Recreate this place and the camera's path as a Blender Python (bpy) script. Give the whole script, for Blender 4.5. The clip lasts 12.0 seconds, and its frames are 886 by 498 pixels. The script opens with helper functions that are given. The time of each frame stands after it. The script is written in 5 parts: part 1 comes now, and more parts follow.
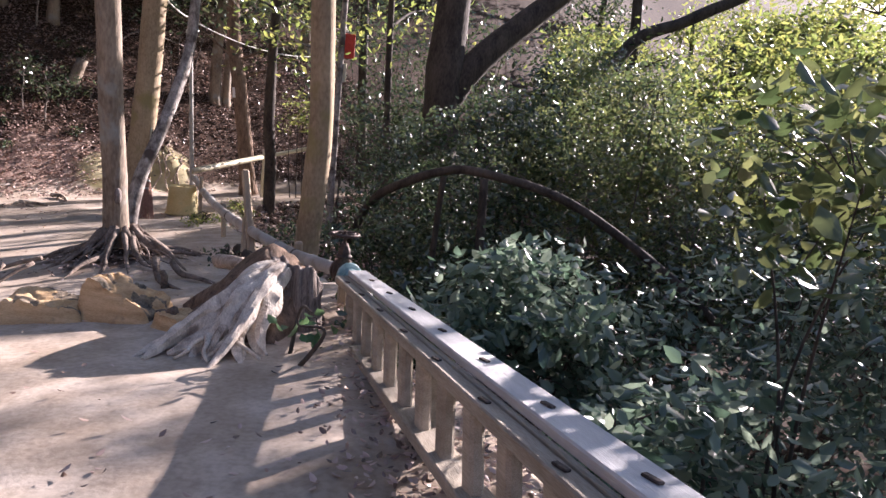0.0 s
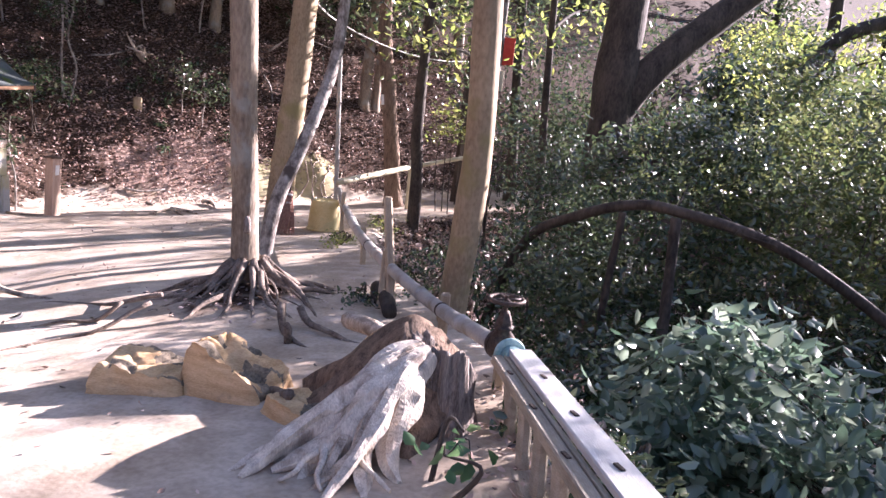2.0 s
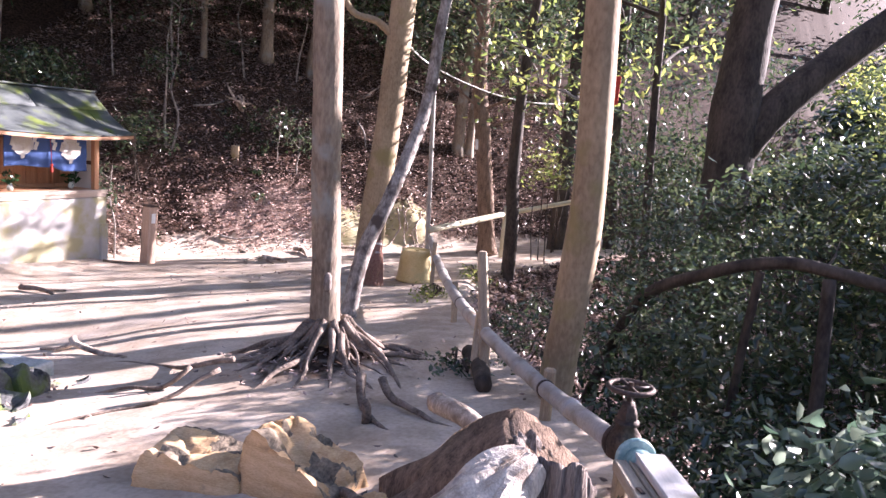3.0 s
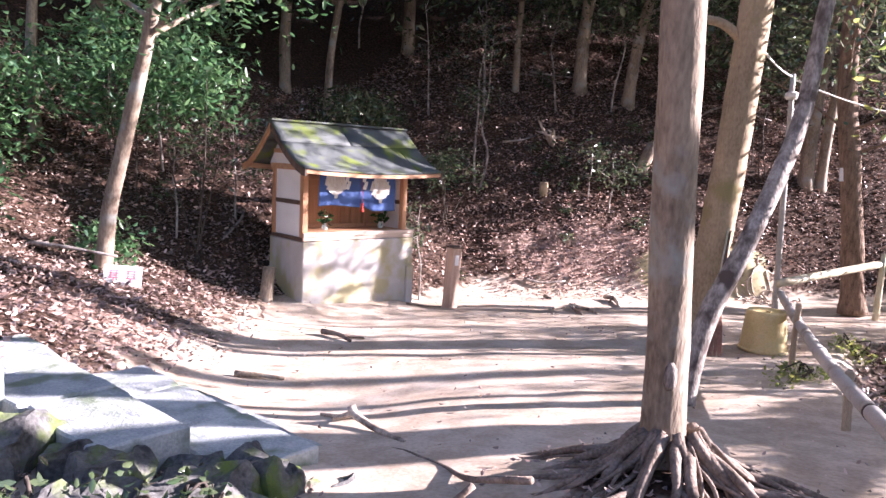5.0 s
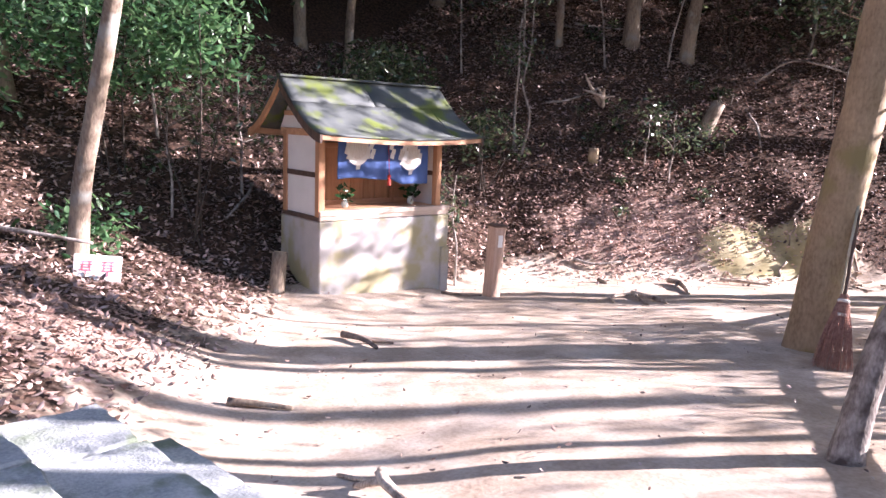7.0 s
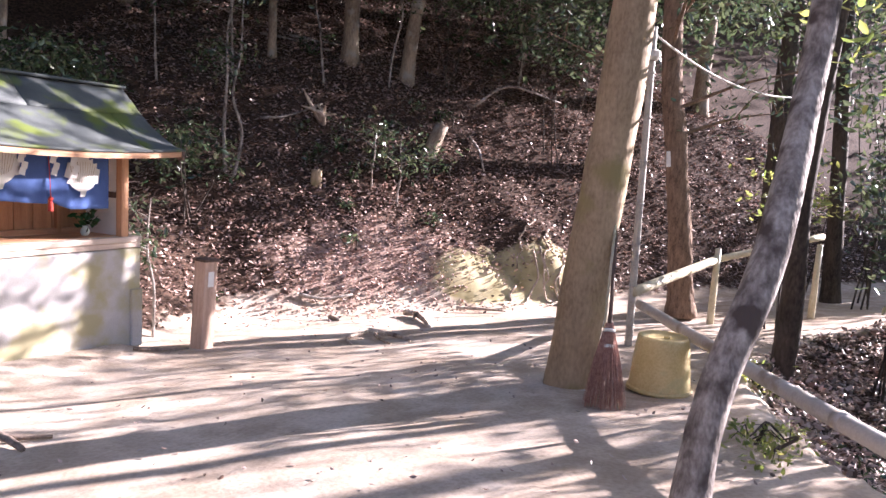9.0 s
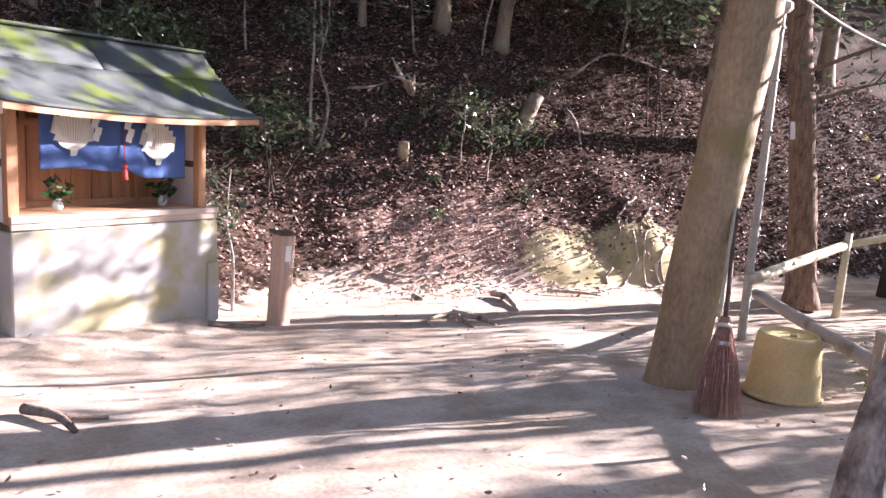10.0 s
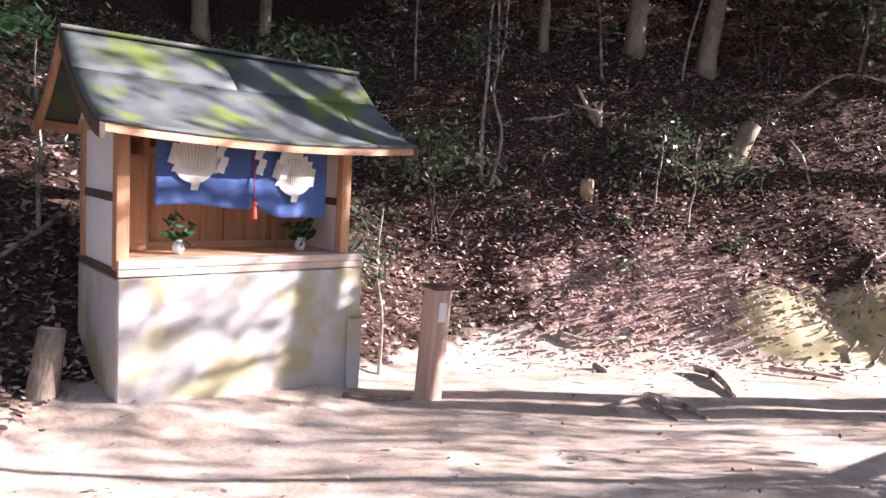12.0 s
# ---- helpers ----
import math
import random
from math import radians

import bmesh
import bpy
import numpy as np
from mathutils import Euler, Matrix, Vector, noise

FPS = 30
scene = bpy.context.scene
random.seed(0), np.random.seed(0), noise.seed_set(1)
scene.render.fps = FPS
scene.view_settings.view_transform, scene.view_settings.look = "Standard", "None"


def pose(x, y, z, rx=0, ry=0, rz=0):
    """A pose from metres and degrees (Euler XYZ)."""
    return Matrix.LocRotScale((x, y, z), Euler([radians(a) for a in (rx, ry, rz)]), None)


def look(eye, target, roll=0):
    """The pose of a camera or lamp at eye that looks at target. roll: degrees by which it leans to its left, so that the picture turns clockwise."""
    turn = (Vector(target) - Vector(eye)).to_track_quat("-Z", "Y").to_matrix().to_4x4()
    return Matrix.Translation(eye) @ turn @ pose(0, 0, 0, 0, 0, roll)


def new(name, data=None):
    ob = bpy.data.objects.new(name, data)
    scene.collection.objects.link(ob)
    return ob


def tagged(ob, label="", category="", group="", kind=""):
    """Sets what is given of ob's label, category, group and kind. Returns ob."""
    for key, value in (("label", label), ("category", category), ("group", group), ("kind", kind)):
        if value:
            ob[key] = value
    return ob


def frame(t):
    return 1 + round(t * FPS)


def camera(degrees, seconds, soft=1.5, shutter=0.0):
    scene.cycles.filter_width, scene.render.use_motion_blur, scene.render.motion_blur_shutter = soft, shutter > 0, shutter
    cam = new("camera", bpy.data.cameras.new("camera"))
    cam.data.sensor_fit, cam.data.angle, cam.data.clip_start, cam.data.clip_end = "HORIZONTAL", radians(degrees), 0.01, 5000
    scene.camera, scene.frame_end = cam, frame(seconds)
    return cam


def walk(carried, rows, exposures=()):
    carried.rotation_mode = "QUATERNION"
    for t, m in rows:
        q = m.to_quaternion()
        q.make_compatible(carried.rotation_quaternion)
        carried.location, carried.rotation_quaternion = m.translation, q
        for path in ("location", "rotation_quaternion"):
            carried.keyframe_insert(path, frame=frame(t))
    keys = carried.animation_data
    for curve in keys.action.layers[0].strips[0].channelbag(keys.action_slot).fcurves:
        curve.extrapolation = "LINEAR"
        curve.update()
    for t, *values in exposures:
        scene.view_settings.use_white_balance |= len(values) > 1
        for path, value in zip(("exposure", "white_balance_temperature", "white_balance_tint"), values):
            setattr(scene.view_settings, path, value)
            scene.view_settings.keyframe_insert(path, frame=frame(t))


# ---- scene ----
cam = camera(62.9, 12.0)
PATH = [
    (0, (-0.157, 0.363, 2.119), (-0.113, 2.329, 1.757), 4.9),
    (0.5, (-0.227, 0.669, 2.128), (-0.27, 2.641, 1.799), 4.9),
    (1, (-0.336, 0.95, 2.233), (-0.366, 2.919, 1.883), 5.1),
    (1.5, (-0.386, 1.26, 2.185), (-0.566, 3.213, 1.79), 5.3),
    (2, (-0.446, 1.579, 2.249), (-0.784, 3.511, 1.857), 5.3),
    (2.5, (-0.571, 1.925, 2.272), (-0.95, 3.854, 1.901), 4.3),
    (3, (-0.641, 2.244, 2.239), (-1.239, 4.129, 1.944), 4.4),
    (3.5, (-0.785, 2.599, 2.211), (-1.642, 4.39, 1.975), 5.1),
    (3.7, (-0.865, 2.747, 2.205), (-1.791, 4.507, 1.992), 4.9),
    (5.3, (-1.724, 3.783, 2.141), (-3.072, 5.237, 1.88), 2.8),
    (5.5, (-1.839, 3.908, 2.126), (-3.186, 5.362, 1.858), 3.2),
    (6, (-2.15, 4.182, 2.153), (-3.543, 5.586, 1.855), 3.1),
    (6.5, (-2.528, 4.42, 2.149), (-3.925, 5.807, 1.796), 2.0),
    (7, (-2.81, 4.671, 2.11), (-4.166, 6.1, 1.77), 2.3),
    (7.5, (-3.097, 4.916, 2.077), (-4.33, 6.466, 1.804), 2.2),
    (7.7, (-3.214, 5.057, 2.061), (-4.361, 6.675, 1.801), 1.9),
    (9.3, (-3.754, 5.978, 1.913), (-4.456, 7.837, 1.691), 3.4),
    (9.5, (-3.779, 6.091, 1.899), (-4.544, 7.924, 1.664), 3.7),
    (10, (-3.893, 6.385, 1.868), (-4.839, 8.121, 1.567), 3.5),
    (10.5, (-4.151, 6.69, 1.827), (-5.141, 8.41, 1.576), 3.9),
    (11, (-4.37, 6.941, 1.793), (-5.471, 8.594, 1.563), 4.3),
    (11.5, (-4.55, 7.301, 1.816), (-5.792, 8.853, 1.595), 4.4),
    (12, (-4.753, 7.634, 1.794), (-6.1, 9.096, 1.576), 3.6),
]
walk(cam, [(t, look(eye, target, roll)) for t, eye, target, roll in PATH], [(0.0, 1.85, 6250, 27), (0.6, 2.2, 6250, 28), (1.2, 2.45, 6150, 30), (2.5, 2.5, 6000, 32), (5.5, 2.58, 6050, 32), (9.5, 2.55, 6050, 29), (12.0, 2.42, 6050, 29)])

# ---- daylight: a low sun over the ravine, seen through trees ----
SUN_AZ, SUN_EL = radians(43.0), radians(20.0)   # azimuth from +y towards +x
world = bpy.data.worlds.new("daylight")
scene.world = world
world.use_nodes = True
wn = world.node_tree
sky = wn.nodes.new("ShaderNodeTexSky")
sky.sky_type, sky.sun_disc = "NISHITA", False
sky.sun_elevation, sky.sun_rotation = SUN_EL, SUN_AZ
wn.links.new(sky.outputs[0], wn.nodes["Background"].inputs[0])
wn.nodes["Background"].inputs[1].default_value = 0.056
sun = new("sun", bpy.data.lights.new("sun", "SUN"))
sun.data.energy, sun.data.angle, sun.data.color = 5.0, radians(0.55), (1.0, 0.93, 0.84)
to_sun = Vector((math.sin(SUN_AZ) * math.cos(SUN_EL), math.cos(SUN_AZ) * math.cos(SUN_EL), math.sin(SUN_EL)))
sun.matrix_world = look(to_sun * 40, (0, 0, 0))


# ---- materials ----
def material(name, dark, light, scale=8.0, rough=0.8, bump=0.3, fine=60.0, stretch=(1, 1, 1), metal=0.0, spec=0.4,
             stain=None, stain_scale=1.5, stain_at=0.55, per_object=0.0):
    """Two-colour noise at two scales, a stain at a larger scale, and a fine bump."""
    m = bpy.data.materials.new(name)
    m.use_nodes = True
    nt = m.node_tree
    n, l = nt.nodes, nt.links
    b = n["Principled BSDF"]
    co = n.new("ShaderNodeTexCoord")
    mp = n.new("ShaderNodeMapping")
    mp.inputs["Scale"].default_value = stretch
    l.new(co.outputs["Object"], mp.inputs[0])
    big, small = n.new("ShaderNodeTexNoise"), n.new("ShaderNodeTexNoise")
    for t, s, d in ((big, scale, 4.0), (small, fine, 3.0)):
        t.inputs["Scale"].default_value, t.inputs["Detail"].default_value = s, d
        l.new(mp.outputs[0], t.inputs["Vector"])
    mixf = n.new("ShaderNodeMath")
    mixf.operation = "MULTIPLY_ADD"
    mixf.inputs[1].default_value = 0.45
    l.new(small.outputs[0], mixf.inputs[0])
    sc = n.new("ShaderNodeMath")
    sc.operation = "MULTIPLY"
    sc.inputs[1].default_value = 0.6
    l.new(big.outputs[0], sc.inputs[0])
    l.new(sc.outputs[0], mixf.inputs[2])
    ramp = n.new("ShaderNodeValToRGB")
    ramp.color_ramp.elements[0].position, ramp.color_ramp.elements[0].color = 0.38, (*dark, 1)
    ramp.color_ramp.elements[1].position, ramp.color_ramp.elements[1].color = 0.66, (*light, 1)
    l.new(mixf.outputs[0], ramp.inputs[0])
    colour = ramp.outputs[0]
    if stain:
        st = n.new("ShaderNodeTexNoise")
        st.inputs["Scale"].default_value, st.inputs["Detail"].default_value = stain_scale, 5.0
        l.new(co.outputs["Object"], st.inputs["Vector"])
        sr = n.new("ShaderNodeValToRGB")
        sr.color_ramp.elements[0].position, sr.color_ramp.elements[1].position = stain_at - 0.06, stain_at + 0.08
        l.new(st.outputs[0], sr.inputs[0])
        mx = n.new("ShaderNodeMix")
        mx.data_type = "RGBA"
        mx.inputs["B"].default_value = (*stain, 1)
        l.new(sr.outputs[0], mx.inputs["Factor"])
        l.new(colour, mx.inputs["A"])
        colour = mx.outputs["Result"]
    if per_object:
        oi = n.new("ShaderNodeObjectInfo")
        hv = n.new("ShaderNodeHueSaturation")
        mr = n.new("ShaderNodeMapRange")
        mr.inputs[3].default_value, mr.inputs[4].default_value = 1 - per_object, 1 + per_object
        l.new(oi.outputs["Random"], mr.inputs[0])
        l.new(mr.outputs[0], hv.inputs["Value"])
        l.new(colour, hv.inputs["Color"])
        colour = hv.outputs[0]
    l.new(colour, b.inputs["Base Color"])
    b.inputs["Roughness"].default_value, b.inputs["Metallic"].default_value = rough, metal
    b.inputs["Specular IOR Level"].default_value = spec
    if bump:
        bp = n.new("ShaderNodeBump")
        bp.inputs["Strength"].default_value, bp.inputs["Distance"].default_value = bump, 0.02
        l.new(mixf.outputs[0], bp.inputs["Height"])
        l.new(bp.outputs[0], b.inputs["Normal"])
    return m


def leaf_material(name, colours, rough=0.4, through_light=0.35, spec=0.5):
    """Leaves: a colour of its own for each, gloss above, light coming through."""
    m = bpy.data.materials.new(name)
    m.use_nodes = True
    n, l = m.node_tree.nodes, m.node_tree.links
    b = n["Principled BSDF"]
    geo = n.new("ShaderNodeNewGeometry")
    ramp = n.new("ShaderNodeValToRGB")
    ramp.color_ramp.interpolation = "LINEAR"
    while len(ramp.color_ramp.elements) < len(colours):
        ramp.color_ramp.elements.new(0.5)
    for i, c in enumerate(colours):
        ramp.color_ramp.elements[i].position = i / (len(colours) - 1)
        ramp.color_ramp.elements[i].color = (*c, 1)
    l.new(geo.outputs["Random Per Island"], ramp.inputs[0])
    l.new(ramp.outputs[0], b.inputs["Base Color"])
    b.inputs["Roughness"].default_value = rough
    b.inputs["Specular IOR Level"].default_value = spec
    if through_light:
        tr = n.new("ShaderNodeBsdfTranslucent")
        br = n.new("ShaderNodeHueSaturation")
        br.inputs["Value"].default_value, br.inputs["Hue"].default_value = 2.2, 0.48
        l.new(ramp.outputs[0], br.inputs["Color"])
        l.new(br.outputs[0], tr.inputs[0])
        mix = n.new("ShaderNodeMixShader")
        mix.inputs[0].default_value = through_light
        l.new(b.outputs[0], mix.inputs[1])
        l.new(tr.outputs[0], mix.inputs[2])
        l.new(mix.outputs[0], n["Material Output"].inputs[0])
    return m


def ground_material():
    """Pale trodden sand, dark leaf mould where the 'litter' cover lies, moss where 'moss' grows."""
    m = bpy.data.materials.new("forest_soil")
    m.use_nodes = True
    n, l = m.node_tree.nodes, m.node_tree.links
    b = n["Principled BSDF"]
    co = n.new("ShaderNodeTexCoord")

    def noise_ramp(scale, lo, hi, c0, c1, detail=6.0):
        t = n.new("ShaderNodeTexNoise")
        t.inputs["Scale"].default_value, t.inputs["Detail"].default_value = scale, detail
        l.new(co.outputs["Object"], t.inputs["Vector"])
        r = n.new("ShaderNodeValToRGB")
        r.color_ramp.elements[0].position, r.color_ramp.elements[0].color = lo, (*c0, 1)
        r.color_ramp.elements[1].position, r.color_ramp.elements[1].color = hi, (*c1, 1)
        l.new(t.outputs[0], r.inputs[0])
        return t, r

    _, sand = noise_ramp(1.1, 0.35, 0.7, (0.52, 0.425, 0.335), (0.67, 0.58, 0.495))
    grit_t, grit = noise_ramp(34, 0.3, 0.6, (0.55, 0.53, 0.5), (1, 1, 1), 4.0)
    mul = n.new("ShaderNodeMix")
    mul.data_type, mul.blend_type = "RGBA", "MULTIPLY"
    mul.inputs["Factor"].default_value = 0.45
    l.new(sand.outputs[0], mul.inputs["A"])
    l.new(grit.outputs[0], mul.inputs["B"])
    mould_t, mould = noise_ramp(22, 0.35, 0.68, (0.018, 0.012, 0.009), (0.11, 0.068, 0.05))
    _, moss = noise_ramp(2.6, 0.3, 0.68, (0.27, 0.235, 0.12), (0.60, 0.53, 0.34), 8.0)
    edge_t, _ = noise_ramp(4.5, 0, 1, (0, 0, 0), (1, 1, 1))
    # darker scuffs and damp hollows in the sand, at the size of a stride
    _, scuff = noise_ramp(4.3, 0.42, 0.62, (0.70, 0.66, 0.62), (1, 1, 1), 9.0)
    scuffed = n.new("ShaderNodeMix")
    scuffed.data_type, scuffed.blend_type = "RGBA", "MULTIPLY"
    scuffed.inputs["Factor"].default_value = 0.7
    l.new(mul.outputs["Result"], scuffed.inputs["A"])
    l.new(scuff.outputs[0], scuffed.inputs["B"])
    out = scuffed.outputs["Result"]
    # pale pinkish soil, with the slope foot's sunlight in its colour
    _, lit_dry = noise_ramp(26, 0.35, 0.66, (0.16, 0.10, 0.08), (0.56, 0.41, 0.34))
    for cover, col in (("litter", mould), ("lit_dry", lit_dry), ("moss", moss)):
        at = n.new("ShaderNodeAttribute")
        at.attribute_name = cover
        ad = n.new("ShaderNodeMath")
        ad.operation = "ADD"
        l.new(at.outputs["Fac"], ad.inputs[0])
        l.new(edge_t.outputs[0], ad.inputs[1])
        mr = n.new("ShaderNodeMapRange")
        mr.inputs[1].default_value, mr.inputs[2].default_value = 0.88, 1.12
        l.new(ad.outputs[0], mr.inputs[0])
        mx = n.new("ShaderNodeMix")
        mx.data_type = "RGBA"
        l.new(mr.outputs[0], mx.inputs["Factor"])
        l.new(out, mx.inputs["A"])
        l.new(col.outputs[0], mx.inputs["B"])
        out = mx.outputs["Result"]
    l.new(out, b.inputs["Base Color"])
    b.inputs["Roughness"].default_value = 0.95
    b.inputs["Specular IOR Level"].default_value = 0.15
    bp = n.new("ShaderNodeBump")
    bp.inputs["Strength"].default_value, bp.inputs["Distance"].default_value = 0.22, 0.012
    l.new(grit_t.outputs[0], bp.inputs["Height"])
    l.new(bp.outputs[0], b.inputs["Normal"])
    return m


SOIL = ground_material()
BARK = material("pale_bark", (0.135, 0.10, 0.075), (0.36, 0.29, 0.215), 5, 0.9, 0.6, 45, (1, 1, 0.35), stain=(0.30, 0.30, 0.27), stain_scale=4, stain_at=0.6)
BARK_SMOOTH = material("smooth_bark", (0.225, 0.163, 0.10), (0.44, 0.335, 0.215), 3, 0.85, 0.35, 40, (1, 1, 0.5), stain=(0.27, 0.22, 0.10), stain_scale=3, stain_at=0.6)
BARK_DARK = material("dark_bark", (0.025, 0.02, 0.017), (0.10, 0.08, 0.065), 6, 0.92, 0.7, 40, (1, 1, 0.4))
BARK_GREY = material("lichen_bark", (0.15, 0.125, 0.11), (0.46, 0.42, 0.38), 12, 0.9, 0.6, 60, (1, 1, 0.4), stain=(0.09, 0.07, 0.06), stain_scale=7)
ROOT = material("root_bark", (0.09, 0.065, 0.05), (0.30, 0.235, 0.19), 9, 0.9, 0.6, 60)
DEADWOOD = material("bleached_deadwood", (0.25, 0.185, 0.14), (0.68, 0.57, 0.46), 6, 0.85, 0.7, 50, (3, 3, 0.6), stain=(0.13, 0.09, 0.07), stain_scale=5, stain_at=0.62)
# bleached wood, whitened further to hold the sunlight on the stump's flank
BLEACHED = material("sunlit_bleached_wood", (0.44, 0.36, 0.29), (0.84, 0.75, 0.64), 6, 0.8, 0.7, 50, (3, 3, 0.6), stain=(0.16, 0.11, 0.085), stain_scale=5, stain_at=0.64)
ROTTEN = material("rotten_brown_wood", (0.09, 0.06, 0.042), (0.30, 0.205, 0.145), 8, 0.95, 0.8, 45, (3, 3, 0.8))
CRUST = material("weathered_rock_crust", (0.09, 0.072, 0.055), (0.34, 0.27, 0.19), 9, 0.95, 0.8, 70)
STUMPBARK = material("grey_stump_bark", (0.08, 0.062, 0.055), (0.36, 0.30, 0.265), 9, 0.95, 0.9, 50, (4, 4, 0.5))
SANDSTONE = material("ochre_sandstone", (0.46, 0.275, 0.13), (0.74, 0.53, 0.31), 4, 0.95, 0.5, 60, (1, 1, 6), stain=(0.20, 0.145, 0.10), stain_scale=6, stain_at=0.68)
ROCK = material("mossy_rock", (0.035, 0.035, 0.036), (0.15, 0.15, 0.145), 6, 0.9, 0.9, 40, stain=(0.085, 0.12, 0.025), stain_scale=4.5, stain_at=0.54)
CONCRETE = material("worn_flagstone", (0.25, 0.28, 0.29), (0.47, 0.50, 0.50), 5, 0.85, 0.6, 55, stain=(0.17, 0.21, 0.15), stain_scale=3.5, stain_at=0.58, per_object=0.10)
PLASTER = material("limewashed_plaster", (0.40, 0.385, 0.37), (0.54, 0.525, 0.505), 3, 0.85, 0.2, 90, stain=(0.40, 0.365, 0.22), stain_scale=2.4, stain_at=0.52)
WHITEWALL = material("white_wall_plaster", (0.74, 0.72, 0.69), (0.84, 0.82, 0.79), 3, 0.8, 0.08, 90)
CEDAR = material("new_cedar", (0.36, 0.17, 0.085), (0.56, 0.31, 0.17), 3, 0.6, 0.2, 40, (7, 7, 0.5), per_object=0.16)
CEDAR_X = material("new_cedar_beam", (0.40, 0.20, 0.11), (0.60, 0.36, 0.21), 3, 0.6, 0.2, 40, (0.5, 7, 7), per_object=0.08)
DARKWOOD = material("stained_timber", (0.06, 0.04, 0.03), (0.16, 0.10, 0.075), 4, 0.7, 0.25, 40, (6, 6, 0.6))
ROOFING = material("roofing_sheet", (0.055, 0.065, 0.068), (0.115, 0.13, 0.125), 3, 0.75, 0.35, 120, stain=(0.115, 0.15, 0.03), stain_scale=3.2, stain_at=0.56)
INDIGO = material("indigo_cotton", (0.045, 0.085, 0.23), (0.085, 0.15, 0.36), 3, 0.9, 0.25, 200)
COTTON = material("white_cotton", (0.70, 0.66, 0.60), (0.82, 0.79, 0.74), 6, 0.9, 0.1, 150)
PAPER = material("white_paper", (0.76, 0.75, 0.73), (0.86, 0.85, 0.83), 6, 0.8, 0.05, 90)
RED = material("red_silk", (0.45, 0.03, 0.02), (0.62, 0.07, 0.04), 20, 0.6, 0.2, 90)
PINKRED = material("faded_red_paint", (0.70, 0.14, 0.20), (0.80, 0.25, 0.30), 12, 0.7, 0.05, 90)
GREYWOOD = material("weathered_timber", (0.30, 0.25, 0.19), (0.52, 0.45, 0.36), 4, 0.85, 0.4, 50, (5, 0.5, 5), per_object=0.12)
RAILTOP = material("bleached_rail_board", (0.50, 0.485, 0.47), (0.66, 0.645, 0.63), 4, 0.7, 0.3, 50, (7, 0.4, 7), stain=(0.38, 0.33, 0.27), stain_scale=4, stain_at=0.66)
LEDGE = material("bleached_cedar", (0.46, 0.36, 0.29), (0.66, 0.55, 0.46), 3, 0.7, 0.2, 40, (0.5, 7, 7), per_object=0.06)
POSTWOOD = material("weathered_cedar", (0.36, 0.235, 0.175), (0.56, 0.40, 0.31), 3, 0.7, 0.2, 40, (7, 7, 0.5))
STAKE = material("split_stake_wood", (0.30, 0.22, 0.15), (0.55, 0.44, 0.31), 4, 0.85, 0.4, 60, (5, 5, 0.5), per_object=0.2)
PIPE = material("grey_plastic_pipe", (0.36, 0.335, 0.31), (0.52, 0.49, 0.46), 3, 0.5, 0.1, 70, stain=(0.27, 0.22, 0.17), stain_scale=5, stain_at=0.58)
IRON = material("rusted_iron", (0.035, 0.03, 0.03), (0.13, 0.095, 0.08), 12, 0.6, 0.4, 80, metal=0.6)
BLUETAPE = material("teal_tape", (0.16, 0.32, 0.33), (0.42, 0.58, 0.58), 10, 0.5, 0.3, 60)
BAMBOO = material("pale_bamboo", (0.46, 0.41, 0.27), (0.66, 0.61, 0.46), 5, 0.5, 0.15, 60, per_object=0.1)
POLE = material("grey_bamboo_pole", (0.33, 0.31, 0.28), (0.52, 0.50, 0.46), 6, 0.6, 0.2, 60)
TUB = material("yellowed_plastic", (0.50, 0.38, 0.16), (0.66, 0.54, 0.28), 4, 0.55, 0.15, 60, stain=(0.42, 0.40, 0.20), stain_scale=4, stain_at=0.62)
TWIGS = material("broom_twigs", (0.25, 0.12, 0.09), (0.50, 0.29, 0.22), 30, 0.8, 0.2, 90)
ROPE = material("pale_rope", (0.55, 0.53, 0.48), (0.75, 0.73, 0.68), 30, 0.85, 0.3, 200)
GLAZE = material("white_porcelain", (0.62, 0.70, 0.66), (0.75, 0.80, 0.76), 5, 0.2, 0.0, 60)
# dry leaves paled to pink, the slope foot's sunlight put into their colour
LITTER_PALE = leaf_material("sunlit_dry_leaf", [(0.22, 0.135, 0.11), (0.42, 0.285, 0.245), (0.64, 0.475, 0.42), (0.52, 0.36, 0.31), (0.14, 0.085, 0.07)], 0.42, 0.0, 0.4)
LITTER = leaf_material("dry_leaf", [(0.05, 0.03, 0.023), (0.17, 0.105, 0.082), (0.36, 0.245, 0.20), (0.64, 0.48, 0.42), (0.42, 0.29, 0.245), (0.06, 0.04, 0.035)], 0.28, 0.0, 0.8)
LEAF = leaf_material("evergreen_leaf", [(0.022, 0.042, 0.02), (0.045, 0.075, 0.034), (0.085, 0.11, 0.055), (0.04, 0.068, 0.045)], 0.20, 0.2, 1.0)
# blue-green leaf, paled to put sky glare and sun into its colour
LEAF_BLUE = leaf_material("sky_glare_leaf", [(0.055, 0.10, 0.07), (0.12, 0.175, 0.13), (0.26, 0.32, 0.24)], 0.22, 0.32, 1.0)
LEAF_GREEN = leaf_material("understorey_leaf", [(0.03, 0.085, 0.035), (0.05, 0.13, 0.05), (0.10, 0.19, 0.08), (0.04, 0.10, 0.06)], 0.34, 0.35, 0.6)
